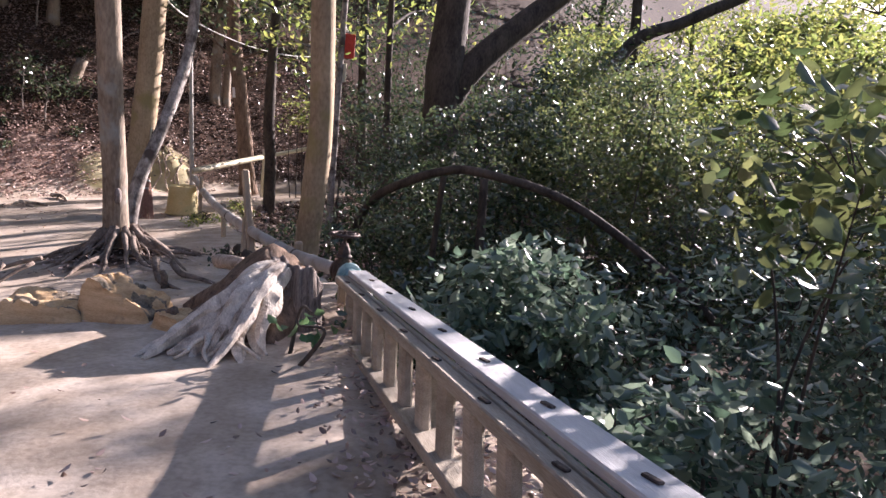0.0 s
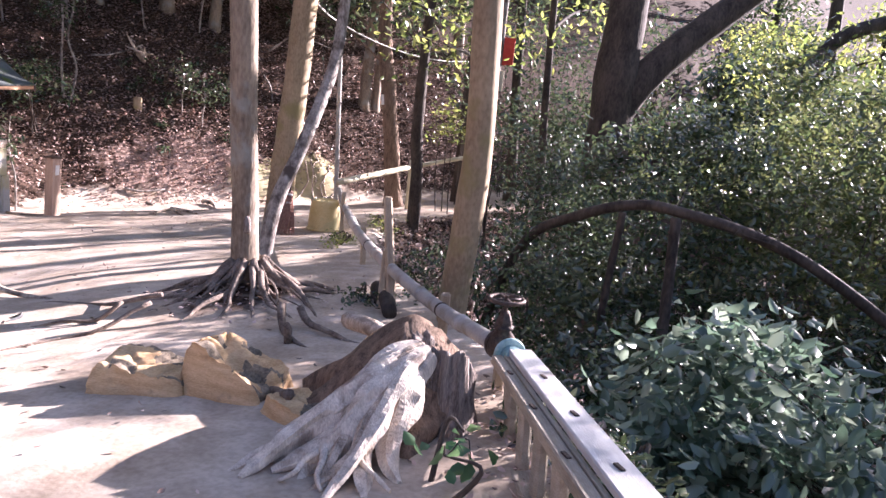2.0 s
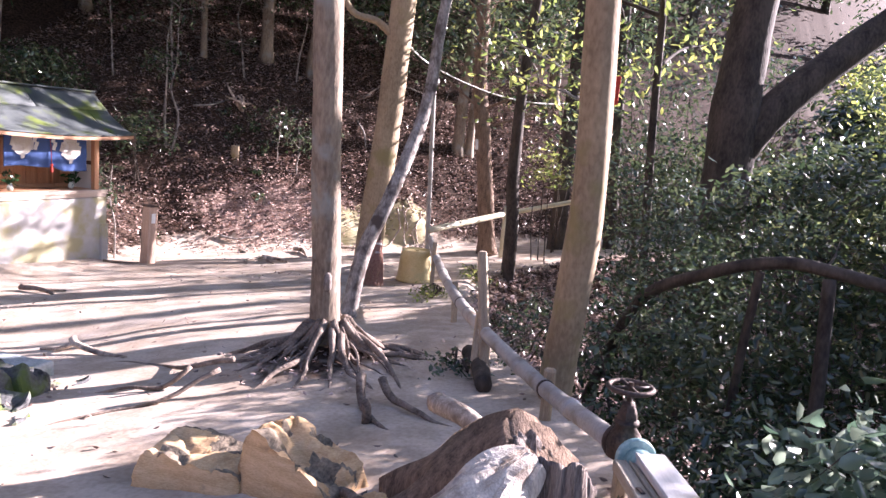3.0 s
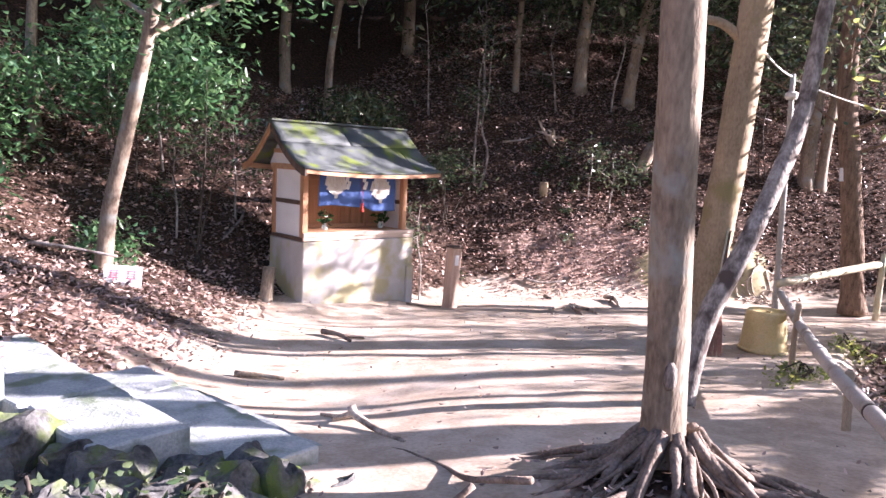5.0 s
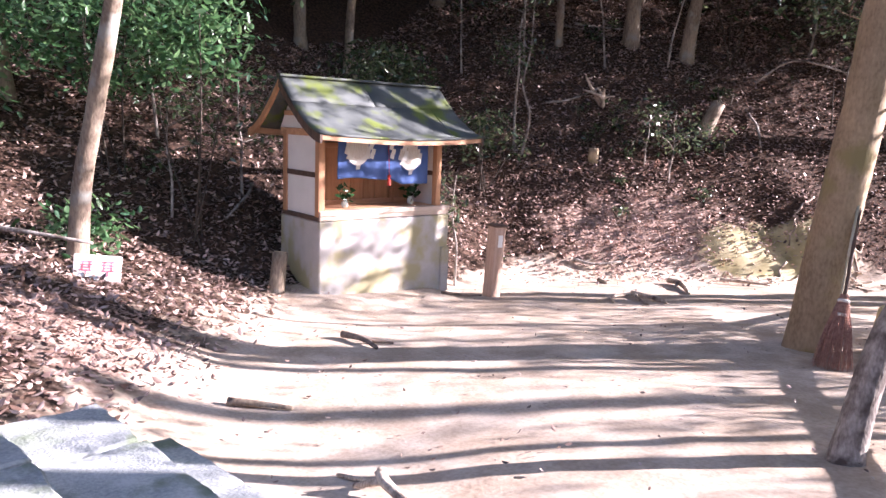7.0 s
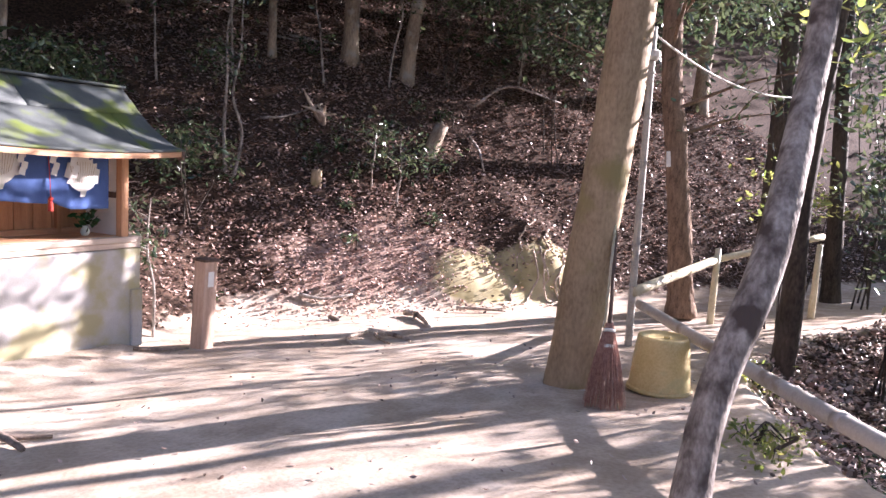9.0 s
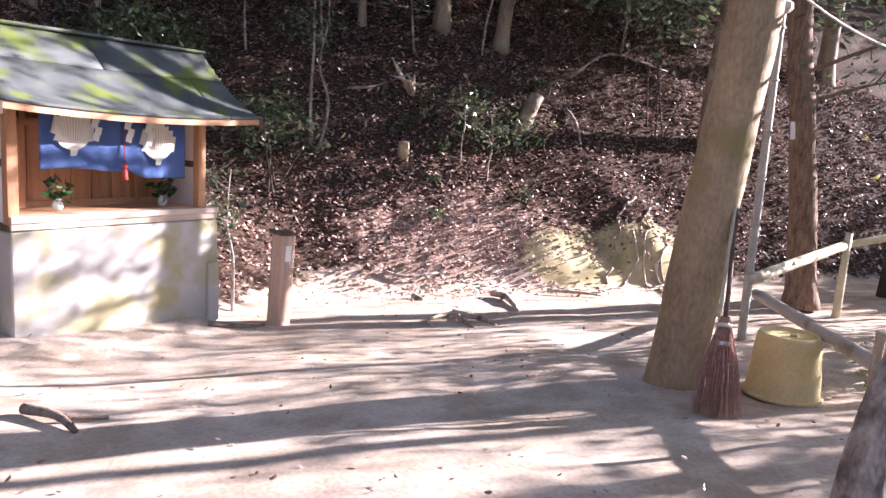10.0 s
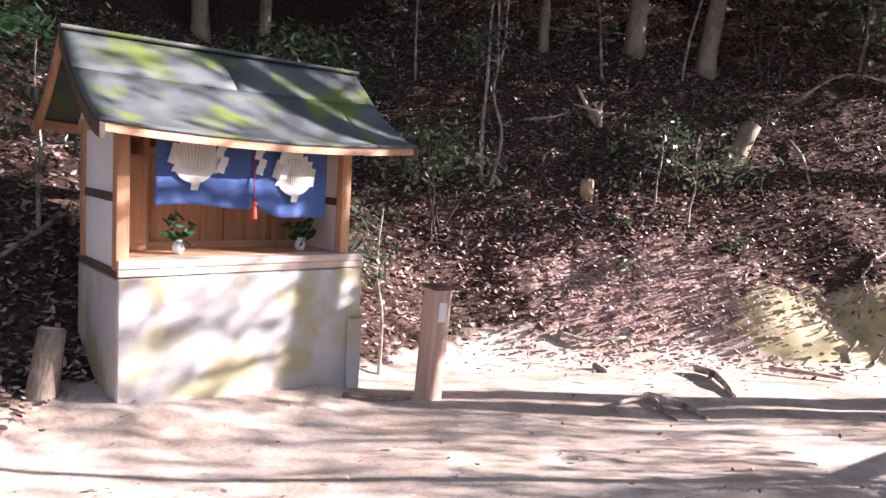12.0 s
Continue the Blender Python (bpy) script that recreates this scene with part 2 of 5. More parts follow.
# lighter, yellower steps of LEAF, with sun from behind put into their colour
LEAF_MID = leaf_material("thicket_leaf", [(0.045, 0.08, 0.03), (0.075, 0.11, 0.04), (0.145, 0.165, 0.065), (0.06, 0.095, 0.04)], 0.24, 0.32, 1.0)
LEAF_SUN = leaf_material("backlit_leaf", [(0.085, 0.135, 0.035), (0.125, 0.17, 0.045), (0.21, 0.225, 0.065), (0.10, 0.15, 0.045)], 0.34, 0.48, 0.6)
SAKAKI = leaf_material("sakaki_leaf", [(0.015, 0.05, 0.02), (0.03, 0.085, 0.03)], 0.22, 0.1)


# ---- mesh helpers ----
def link(name, me, mat, parent=None, label=""):
    ob = new(name, me)
    me.materials.append(mat)
    if parent:
        ob.parent = parent
    if label:
        ob["label"] = label
    return ob


def part(name, bm, mat, parent=None, label="", smooth=False):
    me = bpy.data.meshes.new(name)
    bm.to_mesh(me)
    bm.free()
    if smooth:
        me.shade_smooth()
    return link(name, me, mat, parent, label)


def raw(name, verts, faces, mat, parent=None, label="", smooth=False):
    me = bpy.data.meshes.new(name)
    verts = np.asarray(verts, dtype=np.float32)
    faces = np.asarray(faces, dtype=np.int32)
    k = faces.shape[1]
    me.vertices.add(len(verts))
    me.vertices.foreach_set("co", verts.ravel())
    me.loops.add(faces.size)
    me.loops.foreach_set("vertex_index", faces.ravel())
    me.polygons.add(len(faces))
    me.polygons.foreach_set("loop_start", np.arange(0, faces.size, k, dtype=np.int32))
    me.polygons.foreach_set("loop_total", np.full(len(faces), k, dtype=np.int32))
    me.update(calc_edges=True)
    if smooth:
        me.shade_smooth()
    return link(name, me, mat, parent, label)


def thing(name, m, label, category, group="", kind=""):
    e = new(name)
    e.matrix_world = m
    return tagged(e, label, category, group, kind)


def box(size, at=(0, 0, 0), bevel=0.004, turn=None, rough=0.0, cuts=0, seed=0):
    """A box with softened edges; size and middle."""
    bm = bmesh.new()
    bmesh.ops.create_cube(bm, size=1)
    bmesh.ops.scale(bm, vec=size, verts=bm.verts)
    if bevel:
        bmesh.ops.bevel(bm, geom=list(bm.edges), offset=min(bevel, min(size) * 0.4), segments=1, affect="EDGES", profile=0.6)
    if cuts:
        bmesh.ops.subdivide_edges(bm, edges=list(bm.edges), cuts=cuts, use_grid_fill=True)
    if rough:
        for v in bm.verts:
            v.co += noise.noise_vector(v.co * 3.1 + Vector((seed, seed * 2, 7))) * rough + noise.noise_vector(v.co * 9 + Vector((seed, 3, seed))) * rough * 0.4
    m = Matrix.Translation(at) @ (turn if turn else Matrix())
    bmesh.ops.transform(bm, matrix=m, verts=bm.verts)
    return bm


def tube(points, radii, sides=10, wob=0.0, caps=True, seed=0.0, knots=0.0):
    """A tapered tube along points, as vertices and quads."""
    pts = [Vector(p) for p in points]
    verts, faces = [], []
    side = None
    for i, p in enumerate(pts):
        d = (pts[min(i + 1, len(pts) - 1)] - pts[max(i - 1, 0)]).normalized()
        if side is None:
            side = d.orthogonal().normalized()
        side = (side - d * side.dot(d)).normalized()
        up = d.cross(side)
        r = radii[i] if not isinstance(radii, (int, float)) else radii
        for k in range(sides):
            a = 2 * math.pi * k / sides
            f = 1 + wob * noise.noise(Vector((math.cos(a) * 1.3 + seed, math.sin(a) * 1.3, p.z * 1.6 + p.x)))
            if knots:
                f += knots * noise.noise(Vector((math.cos(a) * 3 + seed, math.sin(a) * 3, p.z * 6 + p.y * 5)))
            verts.append(p + (side * math.cos(a) + up * math.sin(a)) * r * f)
    for i in range(len(pts) - 1):
        for k in range(sides):
            a, b = i * sides + k, i * sides + (k + 1) % sides
            faces.append((a, b, b + sides, a + sides))
    if caps:
        for ring, p in ((0, pts[0]), (len(pts) - 1, pts[-1])):
            c = len(verts)
            verts.append(p)
            for k in range(sides):
                a, b = ring * sides + k, ring * sides + (k + 1) % sides
                faces.append((b, a, c, c) if ring == 0 else (a, b, c, c))
    return verts, faces


def tubes(name, list_of, mat, parent=None, label="", smooth=True):
    """One mesh out of several tubes."""
    bm = bmesh.new()
    for verts, faces in list_of:
        vs = [bm.verts.new(v) for v in verts]
        for f in faces:
            q = f[:3] if f[2] == f[3] else f
            bm.faces.new([vs[i] for i in q])
    bmesh.ops.recalc_face_normals(bm, faces=list(bm.faces))
    return part(name, bm, mat, parent, label, smooth)


def curve_points(points, n):
    """Catmull-Rom through points."""
    p = [Vector(q) for q in points]
    p = [p[0] * 2 - p[1]] + p + [p[-1] * 2 - p[-2]]
    out = []
    for i in range(1, len(p) - 2):
        for k in range(n):
            t = k / n
            a, b, c, d = p[i - 1], p[i], p[i + 1], p[i + 2]
            out.append(0.5 * (2 * b + (c - a) * t + (2 * a - 5 * b + 4 * c - d) * t * t + (3 * b - a - 3 * c + d) * t ** 3))
    out.append(p[-2])
    return out


def lathe(profile, sides=24):
    bm = bmesh.new()
    rings = []
    for r, z in profile:
        rings.append([bm.verts.new((r * math.cos(2 * math.pi * k / sides), r * math.sin(2 * math.pi * k / sides), z)) for k in range(sides)])
    for a, b in zip(rings, rings[1:]):
        for k in range(sides):
            bm.faces.new((a[k], a[(k + 1) % sides], b[(k + 1) % sides], b[k]))
    bm.faces.new(rings[0][::-1])
    bm.faces.new(rings[-1])
    return bm


rng = np.random.default_rng(7)


def leaf_cloud(name, centres, size, mat, parent=None, spread=1.0, droop=0.25, narrow=0.42, up=0.5, label=""):
    """Many pointed leaves of six corners, each with its own turn; centres is n x 3."""
    c = np.asarray(centres, dtype=np.float64)
    n = len(c)
    yaw = rng.uniform(0, 2 * np.pi, n)
    tilt = rng.normal(0, 0.55 * spread, n) - droop
    roll_ = rng.normal(0, 0.6 * spread, n)
    d = np.stack([np.cos(yaw) * np.cos(tilt), np.sin(yaw) * np.cos(tilt), np.sin(tilt)], 1)
    s = np.stack([-np.sin(yaw), np.cos(yaw), np.zeros(n)], 1)
    w = np.cross(d, s)
    s = s * np.cos(roll_)[:, None] + w * np.sin(roll_)[:, None]
    w = np.cross(d, s)
    L = (size * rng.uniform(0.6, 1.25, n))[:, None]
    W = L * narrow * 0.5
    lift = W * 0.35
    v = np.stack([c, c + d * L * 0.35 + s * W - w * lift, c + d * L * 0.72 + s * W * 0.75 - w * lift, c + d * L,
                  c + d * L * 0.72 - s * W * 0.75 - w * lift, c + d * L * 0.35 - s * W - w * lift], 1).reshape(-1, 3)
    base = (np.arange(n) * 6)[:, None]
    f = np.concatenate([base + np.array([[0, 1, 2, 3]]), base + np.array([[0, 3, 4, 5]])], 1).reshape(-1, 4)
    return raw(name, v, f, mat, parent, label)


# ---- lie of the land ----
def softmax2(a, b, k=0.25):
    return np.logaddexp(a / k, b / k) * k


EDGE_Y = np.array([-40.0, -3.0, 1.5, 5.4, 7.0, 10.5, 12.5, 15.0, 17.5, 22.0, 60.0])
EDGE_X = np.array([5.0, 1.6, 0.75, -0.35, -1.30, -3.05, -3.45, -2.6, -1.0, 1.5, 10.0])


def land(x, y):
    """Height of the ground: trodden clearing, hill behind, bank beside, ravine beyond the rail."""
    x, y = np.asarray(x, dtype=np.float64), np.asarray(y, dtype=np.float64)
    clear = 1.022 + 0.073 * x - 0.041 * y
    clear = -softmax2(-clear, np.full_like(clear, -0.82), 0.06)
    clear = np.maximum(clear, -0.35)
    d = (-(x + 8.3) * 0.71 + (y - 15.5) * 0.704)
    hill = -0.1 + np.where(d < 3.2, 1.05 * d, 3.36 + 0.78 * (d - 3.2))
    west = 0.25 + 0.8 * (-x - 10.4)
    d3 = -(x + 6.3) * 0.77 - (y - 5.75) * 0.64
    bank = clear + np.where(d3 < 2.6, 0.34 * d3, 0.884 + 0.6 * (d3 - 2.6))
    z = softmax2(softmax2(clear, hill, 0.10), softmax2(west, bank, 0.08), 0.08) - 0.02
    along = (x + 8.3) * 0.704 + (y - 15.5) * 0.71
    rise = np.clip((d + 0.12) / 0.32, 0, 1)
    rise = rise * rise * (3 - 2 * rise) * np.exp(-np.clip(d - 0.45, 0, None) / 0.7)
    z = z + rise * (0.40 * np.exp(-((along - 3.0) / 0.55) ** 2) + 0.20 * np.exp(-((along - 1.5) / 0.8) ** 2))
    z = z + 0.17 * np.exp(-((x + 3.03) ** 2 + (y - 7.05) ** 2) / 0.34)
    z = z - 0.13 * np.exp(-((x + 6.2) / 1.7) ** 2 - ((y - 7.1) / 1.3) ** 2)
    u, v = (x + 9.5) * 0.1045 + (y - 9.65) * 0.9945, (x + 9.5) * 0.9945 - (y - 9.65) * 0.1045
    z = z + 0.14 * np.exp(-(np.clip(np.abs(u - 0.8) - 0.75, 0, None) / 0.35) ** 2) * np.exp(-np.clip(v, 0, None) ** 2 / 0.22) * (v > -1.2)
    z = np.minimum(z, 26 + 0.02 * z)
    e = x - np.interp(y, EDGE_Y, EDGE_X)
    drop = np.clip(e, 0, None)
    fall = 2.3 * (1 - np.exp(-drop * 0.42))
    far = 0.13 * np.clip(e - 9, 0, 60)
    return z - fall + far


def lumps(x, y, s, seed):
    return noise.noise(Vector((x * s, y * s, seed)))


def z_at(x, y):
    return float(land(x, y)) + ground_lump(x, y)


def litter_at(x, y):
    """0 on the trodden sand, 1 under fallen leaves."""
    x, y = np.asarray(x, dtype=np.float64), np.asarray(y, dtype=np.float64)
    d = (-(x + 8.3) * 0.71 + (y - 15.3) * 0.704)
    d3 = -(x + 6.3) * 0.77 - (y - 5.75) * 0.64
    west = -x - 9.75
    e = x - np.interp(y, EDGE_Y, EDGE_X)
    e = np.where(y > 12.8, e + 0.25, e)
    along = (x + 8.3) * 0.704 + (y - 15.5) * 0.71
    # less dark litter in the sunlit band, so the ground there is paler
    lit_band = np.exp(-((d - 0.55) / 0.75) ** 2 - ((along + 0.3) / 1.9) ** 2)
    return np.clip(np.maximum.reduce([d * 1.6 - 0.2 * lit_band, np.minimum(d3 * 0.55, 0.37 + 0.1 * d3), west * 1.6, e * 1.5]) + 0.2, 0, 1)


def ground_lump(x, y):
    k = float(litter_at(x, y))
    d, along = -(x + 8.3) * 0.71 + (y - 15.5) * 0.704, (x + 8.3) * 0.704 + (y - 15.5) * 0.71
    cut = math.exp(-((d - 0.35) / 0.4) ** 2 - ((along - 2.6) / 1.2) ** 2)
    return cut * (0.16 * lumps(x, y, 2.3, 21.0) + 0.07 * lumps(x, y, 6.0, 5.0)) + lumps(x, y, 0.9, 3.0) * (0.035 + 0.07 * k) + lumps(x, y, 3.5, 9.0) * (0.010 + 0.03 * k)


def build_ground():
    fx = np.concatenate([-14 - np.geomspace(150, 0.6, 26), np.arange(-14, 5, 0.11), 5 + np.geomspace(0.5, 170, 28)])
    fy = np.concatenate([-4 - np.geomspace(160, 0.6, 24), np.arange(-4, 22, 0.11), 22 + np.geomspace(0.5, 170, 28)])
    X, Y = np.meshgrid(fx, fy)
    Z = land(X, Y)
    L = litter_at(X, Y)
    for j in range(X.shape[0]):
        for i in range(X.shape[1]):
            Z[j, i] += ground_lump(X[j, i], Y[j, i])
    nx, ny = len(fx), len(fy)
    v = np.stack([X, Y, Z], -1).reshape(-1, 3)
    idx = np.arange(nx * ny).reshape(ny, nx)
    f = np.stack([idx[:-1, :-1], idx[:-1, 1:], idx[1:, 1:], idx[1:, :-1]], -1).reshape(-1, 4)
    ob = raw("ground", v, f, SOIL, smooth=True)
    d = (-(X + 8.3) * 0.71 + (Y - 15.5) * 0.704)
    along = (X + 8.3) * 0.704 + (Y - 15.5) * 0.71
    moss = np.clip(1.3 - np.abs(d - 0.22) * 2.0, 0, 1) * np.clip(2.3 - np.abs(along - 2.1) / 0.75, 0, 1) * 0.8
    crown = np.exp(-((X + 3.03) ** 2 + (Y - 7.0) ** 2) / 0.55)
    # foot puts the sunlit band into the soil colour; west_toe is pale bank soil
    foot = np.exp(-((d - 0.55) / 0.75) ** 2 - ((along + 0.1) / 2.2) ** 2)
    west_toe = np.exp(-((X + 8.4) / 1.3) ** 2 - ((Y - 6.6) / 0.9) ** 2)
    for nm, arr in (("litter", np.maximum(L, 0.8 * crown)), ("lit_dry", np.clip(np.maximum(foot * 0.75, west_toe * 0.62), 0, 1)), ("moss", np.clip(moss, 0, 1))):
        a = ob.data.attributes.new(nm, "FLOAT", "POINT")
        a.data.foreach_set("value", arr.reshape(-1).astype(np.float32))
    return tagged(ob, "pale trodden sand clearing below a leaf-strewn wooded slope", "ground", kind="structure")


build_ground()


# ---- the little shrine ----
def crest(u0, z0, w, h):
    """A lotus crest: one sheet with a rounded cup, a foot and a crown of pointed petals."""
    bm = bmesh.new()
    cx, cz, r = u0, z0 + h * 0.52, w * 0.5
    out = []
    n = 13
    for k in range(n):
        a = radians(205 - 230 * k / (n - 1))
        tip = 1.0 + 0.06 * math.sin(k * 2.1)
        if k:
            b = radians(205 - 230 * (k - 0.5) / (n - 1))
            out.append((cx + math.cos(b) * r * 0.80, cz + math.sin(b) * h * 0.5 * 0.76))
        out.append((cx + math.cos(a) * r * tip, cz + math.sin(a) * h * 0.5 * tip))
    for k in range(1, 8):
        a = radians(-25 - 65 * k / 8)
        out.append((cx + math.cos(a) * r * 0.86, cz + math.sin(a) * h * 0.40))
    out += [(cx + w * 0.03, z0 + h * 0.10), (cx + w * 0.07, z0), (cx - w * 0.07, z0), (cx - w * 0.03, z0 + h * 0.10)]
    for k in range(7, 0, -1):
        a = radians(205 + 65 * k / 8)
        out.append((cx + math.cos(a) * r * 0.86, cz + math.sin(a) * h * 0.40))
    ring = [bm.verts.new((x, 0, z)) for x, z in out]
    bm.faces.new(ring)
    bmesh.ops.triangulate(bm, faces=list(bm.faces))
    return bm


def crest_ribs(u0, z0, w, h, parent):
    for k in range(-5, 6):
        x = u0 + k * w * 0.062
        part("petal_rib", box((0.0028, 0.002, h * (0.52 - 0.008 * k * k)), (x, -0.029, z0 + h * 0.56), 0, pose(0, 0, 0, 0, k * 3.2, 0)), STAKE, parent)


def cloth(x0, x1, z_top, low, mat, parent, phase):
    """One hanging curtain panel with soft folds and a curved hem."""
    bm = bmesh.new()
    nx, nz = 30, 16
    grid = []
    for j in range(nz + 1):
        row = []
        for i in range(nx + 1):
            f, g = i / nx, j / nz
            z = z_top + (low(f) - z_top) * g
            y = 0.012 * math.sin(f * 9 + phase) * g + 0.008 * math.sin(f * 23 + phase * 2) * g + 0.010 * lumps(f * 3, g * 3, 1, phase)
            row.append(bm.verts.new((x0 + (x1 - x0) * f, y, z)))
        grid.append(row)
    for j in range(nz):
        for i in range(nx):
            bm.faces.new((grid[j][i], grid[j][i + 1], grid[j + 1][i + 1], grid[j + 1][i]))
    ob = part("curtain", bm, mat, parent, smooth=True)
    so = ob.modifiers.new("thick", "SOLIDIFY")
    so.thickness = 0.003
    return ob


def roof_profile(side, n=12):
    """Concave slope from ridge to eave; side +1 front, -1 back. (y, z)"""
    pts = []
    for i in range(n + 1):
        s = i / n
        y = 0.57 - side * (0.94 if side > 0 else 0.80) * s
        z = 2.575 - 0.655 * (1 - (1 - s) ** 1.45) * (1.0 if side > 0 else 0.98)
        pts.append((y, z))
    return pts


def build_shrine():
    sh = thing("wayside_shrine", pose(-9.50, 9.65, 0, 0, 0, 84), "small wooden wayside shrine on a whitewashed plaster base, mossy roof", "shrine")
    part("plaster_base", box((1.95, 0.93, 1.16), (0.975, 0.465, 0.36), 0.012), PLASTER, sh, "whitewashed plinth with mossy stains")
    part("buttress", box((0.13, 0.05, 0.60), (1.885, -0.012, 0.22), 0.01), PLASTER, sh)
    part("ledge_board", box((1.95, 0.12, 0.055), (0.975, 0.045, 1.035), 0.005), LEDGE, sh, "sun-bleached cedar ledge board")
    part("ledge_board", box((1.94, 0.10, 0.055), (0.975, 0.052, 0.978), 0.005), LEDGE, sh)
    part("floor_board", box((1.80, 0.72, 0.03), (0.92, 0.46, 1.052), 0.003), CEDAR_X, sh)
    part("sill_beam", box((0.075, 0.84, 0.05), (0.022, 0.44, 0.972), 0.004), DARKWOOD, sh)
    for x in (0.035, 1.77):
        for y in (0.06, 0.82):
            part("post", box((0.085, 0.085, 0.98), (x, y, 1.48), 0.005), CEDAR, sh)
    for x in (0.03, 1.775):
        for z0, z1 in ((1.0, 1.445), (1.505, 1.93)):
            part("wall_panel", box((0.035, 0.675, z1 - z0), (x, 0.44, (z0 + z1) / 2), 0.002), WHITEWALL, sh, "white plaster wall panel")
        part("wall_rail", box((0.06, 0.675, 0.06), (x, 0.44, 1.475), 0.003), DARKWOOD, sh)
        part("tie_beam", box((0.07, 1.00, 0.08), (x, 0.43, 1.955), 0.004), CEDAR_X, sh)
        part("gable_panel", gable(x), WHITEWALL, sh)
        part("gable_rail", box((0.05, 0.62, 0.06), (x - 0.02 if x < 1 else x + 0.02, 0.52, 2.17), 0.004), CEDAR_X, sh)
    part("front_beam", box((1.70, 0.09, 0.10), (0.90, 0.06, 1.94), 0.004), CEDAR_X, sh)
    # back wall of upright boards with rails
    for k in range(9):
        part("back_board", box((0.186, 0.022, 0.95), (0.12 + k * 0.1925, 0.60 + 0.004 * (k % 2), 1.49), 0.004), CEDAR, sh)
    for x in (0.36, 1.42):
        part("door_frame", box((0.05, 0.05, 0.88), (x, 0.565, 1.47), 0.004), CEDAR, sh)
    for z in (1.09, 1.80):
        part("back_rail", box((1.66, 0.045, 0.06), (0.90, 0.565, z), 0.004), CEDAR_X, sh)
    part("side_board", box((0.30, 0.022, 0.70), (0.20, 0.50, 1.42), 0.003), CEDAR, sh)
    # roof: two curved slopes of joined sheets, bargeboards, eave board
    x0, x1 = -0.22, 2.17
    seams = ((-0.22, 0.92, 2.17), (-0.22, 1.78, 2.17))
    for side in (1, -1):
        prof = roof_profile(side)
        for row, (a, b) in enumerate(((0, 4), (4, 12))):
            cols = seams[row]
            for c0, c1 in zip(cols, cols[1:]):
                bm = bmesh.new()
                g = []
                for i in range(a, b + 1):
                    y, z = prof[i]
                    lift = 0.007 if row == 0 else 0.0
                    line = []
                    for k in range(13):
                        f = k / 12
                        xx = c0 + 0.003 + (c1 - c0 - 0.006) * f
                        sag = 0.05 * ((xx - 1.0) / 1.2) ** 2 * (i / 12)
                        line.append(bm.verts.new((xx, y, z + lift + sag + 0.004 * lumps(xx * 4, i * 0.6, 1, 5.0 + row))))
                    g.append(line)
                for r0, r1 in zip(g, g[1:]):
                    for k in range(12):
                        bm.faces.new((r0[k], r0[k + 1], r1[k + 1], r1[k]))
                bmesh.ops.recalc_face_normals(bm, faces=list(bm.faces))
                ob = part("roof_sheet", bm, ROOFING, sh, "grey roofing sheet with moss" if side > 0 else "", smooth=True)
                so = ob.modifiers.new("thick", "SOLIDIFY")
                so.thickness, so.offset = 0.022, -1 if side > 0 else 1
        for x in (x0 + 0.012, x1 - 0.012):
            bm = bmesh.new()
            g = []
            for i, (y, z) in enumerate(prof):
                sag = 0.05 * (i / 12)
                g.append([bm.verts.new((x + dx, y, z + sag + dz)) for dx, dz in ((-0.016, -0.024), (0.016, -0.024), (0.016, -0.115), (-0.016, -0.115))])
            for r0, r1 in zip(g, g[1:]):
                for k in range(4):
                    bm.faces.new((r0[k], r0[(k + 1) % 4], r1[(k + 1) % 4], r1[k]))
            bm.faces.new(g[0]), bm.faces.new(g[-1][::-1])
            bmesh.ops.recalc_face_normals(bm, faces=list(bm.faces))
            part("bargeboard", bm, DARKWOOD if side > 0 else CEDAR, sh)
    for y, z in ((-0.335, 1.885), (1.33, 1.90)):
        bm = bmesh.new()
        g = []
        for k in range(13):
            xx = -0.20 + 2.35 * k / 12
            sag = 0.05 * ((xx - 1.0) / 1.2) ** 2
            g.append([bm.verts.new((xx, y + dy, z + sag + dz)) for dy, dz in ((-0.02, 0.035), (0.02, 0.035), (0.02, -0.04), (-0.02, -0.04))])
        for r0, r1 in zip(g, g[1:]):
            for k in range(4):
                bm.faces.new((r0[k], r0[(k + 1) % 4], r1[(k + 1) % 4], r1[k]))
        bm.faces.new(g[0]), bm.faces.new(g[-1][::-1])
        bmesh.ops.recalc_face_normals(bm, faces=list(bm.faces))
        part("eave_board", bm, CEDAR_X, sh, "fresh cedar eave board")
    for k in range(7):
        xx = -0.02 + k * 0.345
        v, f = tube([(xx, 0.52, 2.49), (xx, 0.10, 2.11), (xx, -0.30, 1.90)], 0.02, 6)
        tubes("rafter", [(v, f)], CEDAR, sh)
    part("ridge_cap", box((2.41, 0.10, 0.03), (0.975, 0.57, 2.591), 0.01), ROOFING, sh)
    return sh


def gable(x):
    bm = bmesh.new()
    pts = [(0.10, 1.99), (0.98, 1.99), (0.80, 2.25), (0.57, 2.44), (0.36, 2.23)]
    a = [bm.verts.new((x - 0.012, y, z)) for y, z in pts]
    b = [bm.verts.new((x + 0.012, y, z)) for y, z in pts]
    bm.faces.new(a), bm.faces.new(b[::-1])
    for k in range(5):
        bm.faces.new((a[k], b[k], b[(k + 1) % 5], a[(k + 1) % 5]))
    bmesh.ops.recalc_face_normals(bm, faces=list(bm.faces))
    return bm


shrine = build_shrine()
SHRINE = shrine.matrix_world.copy()


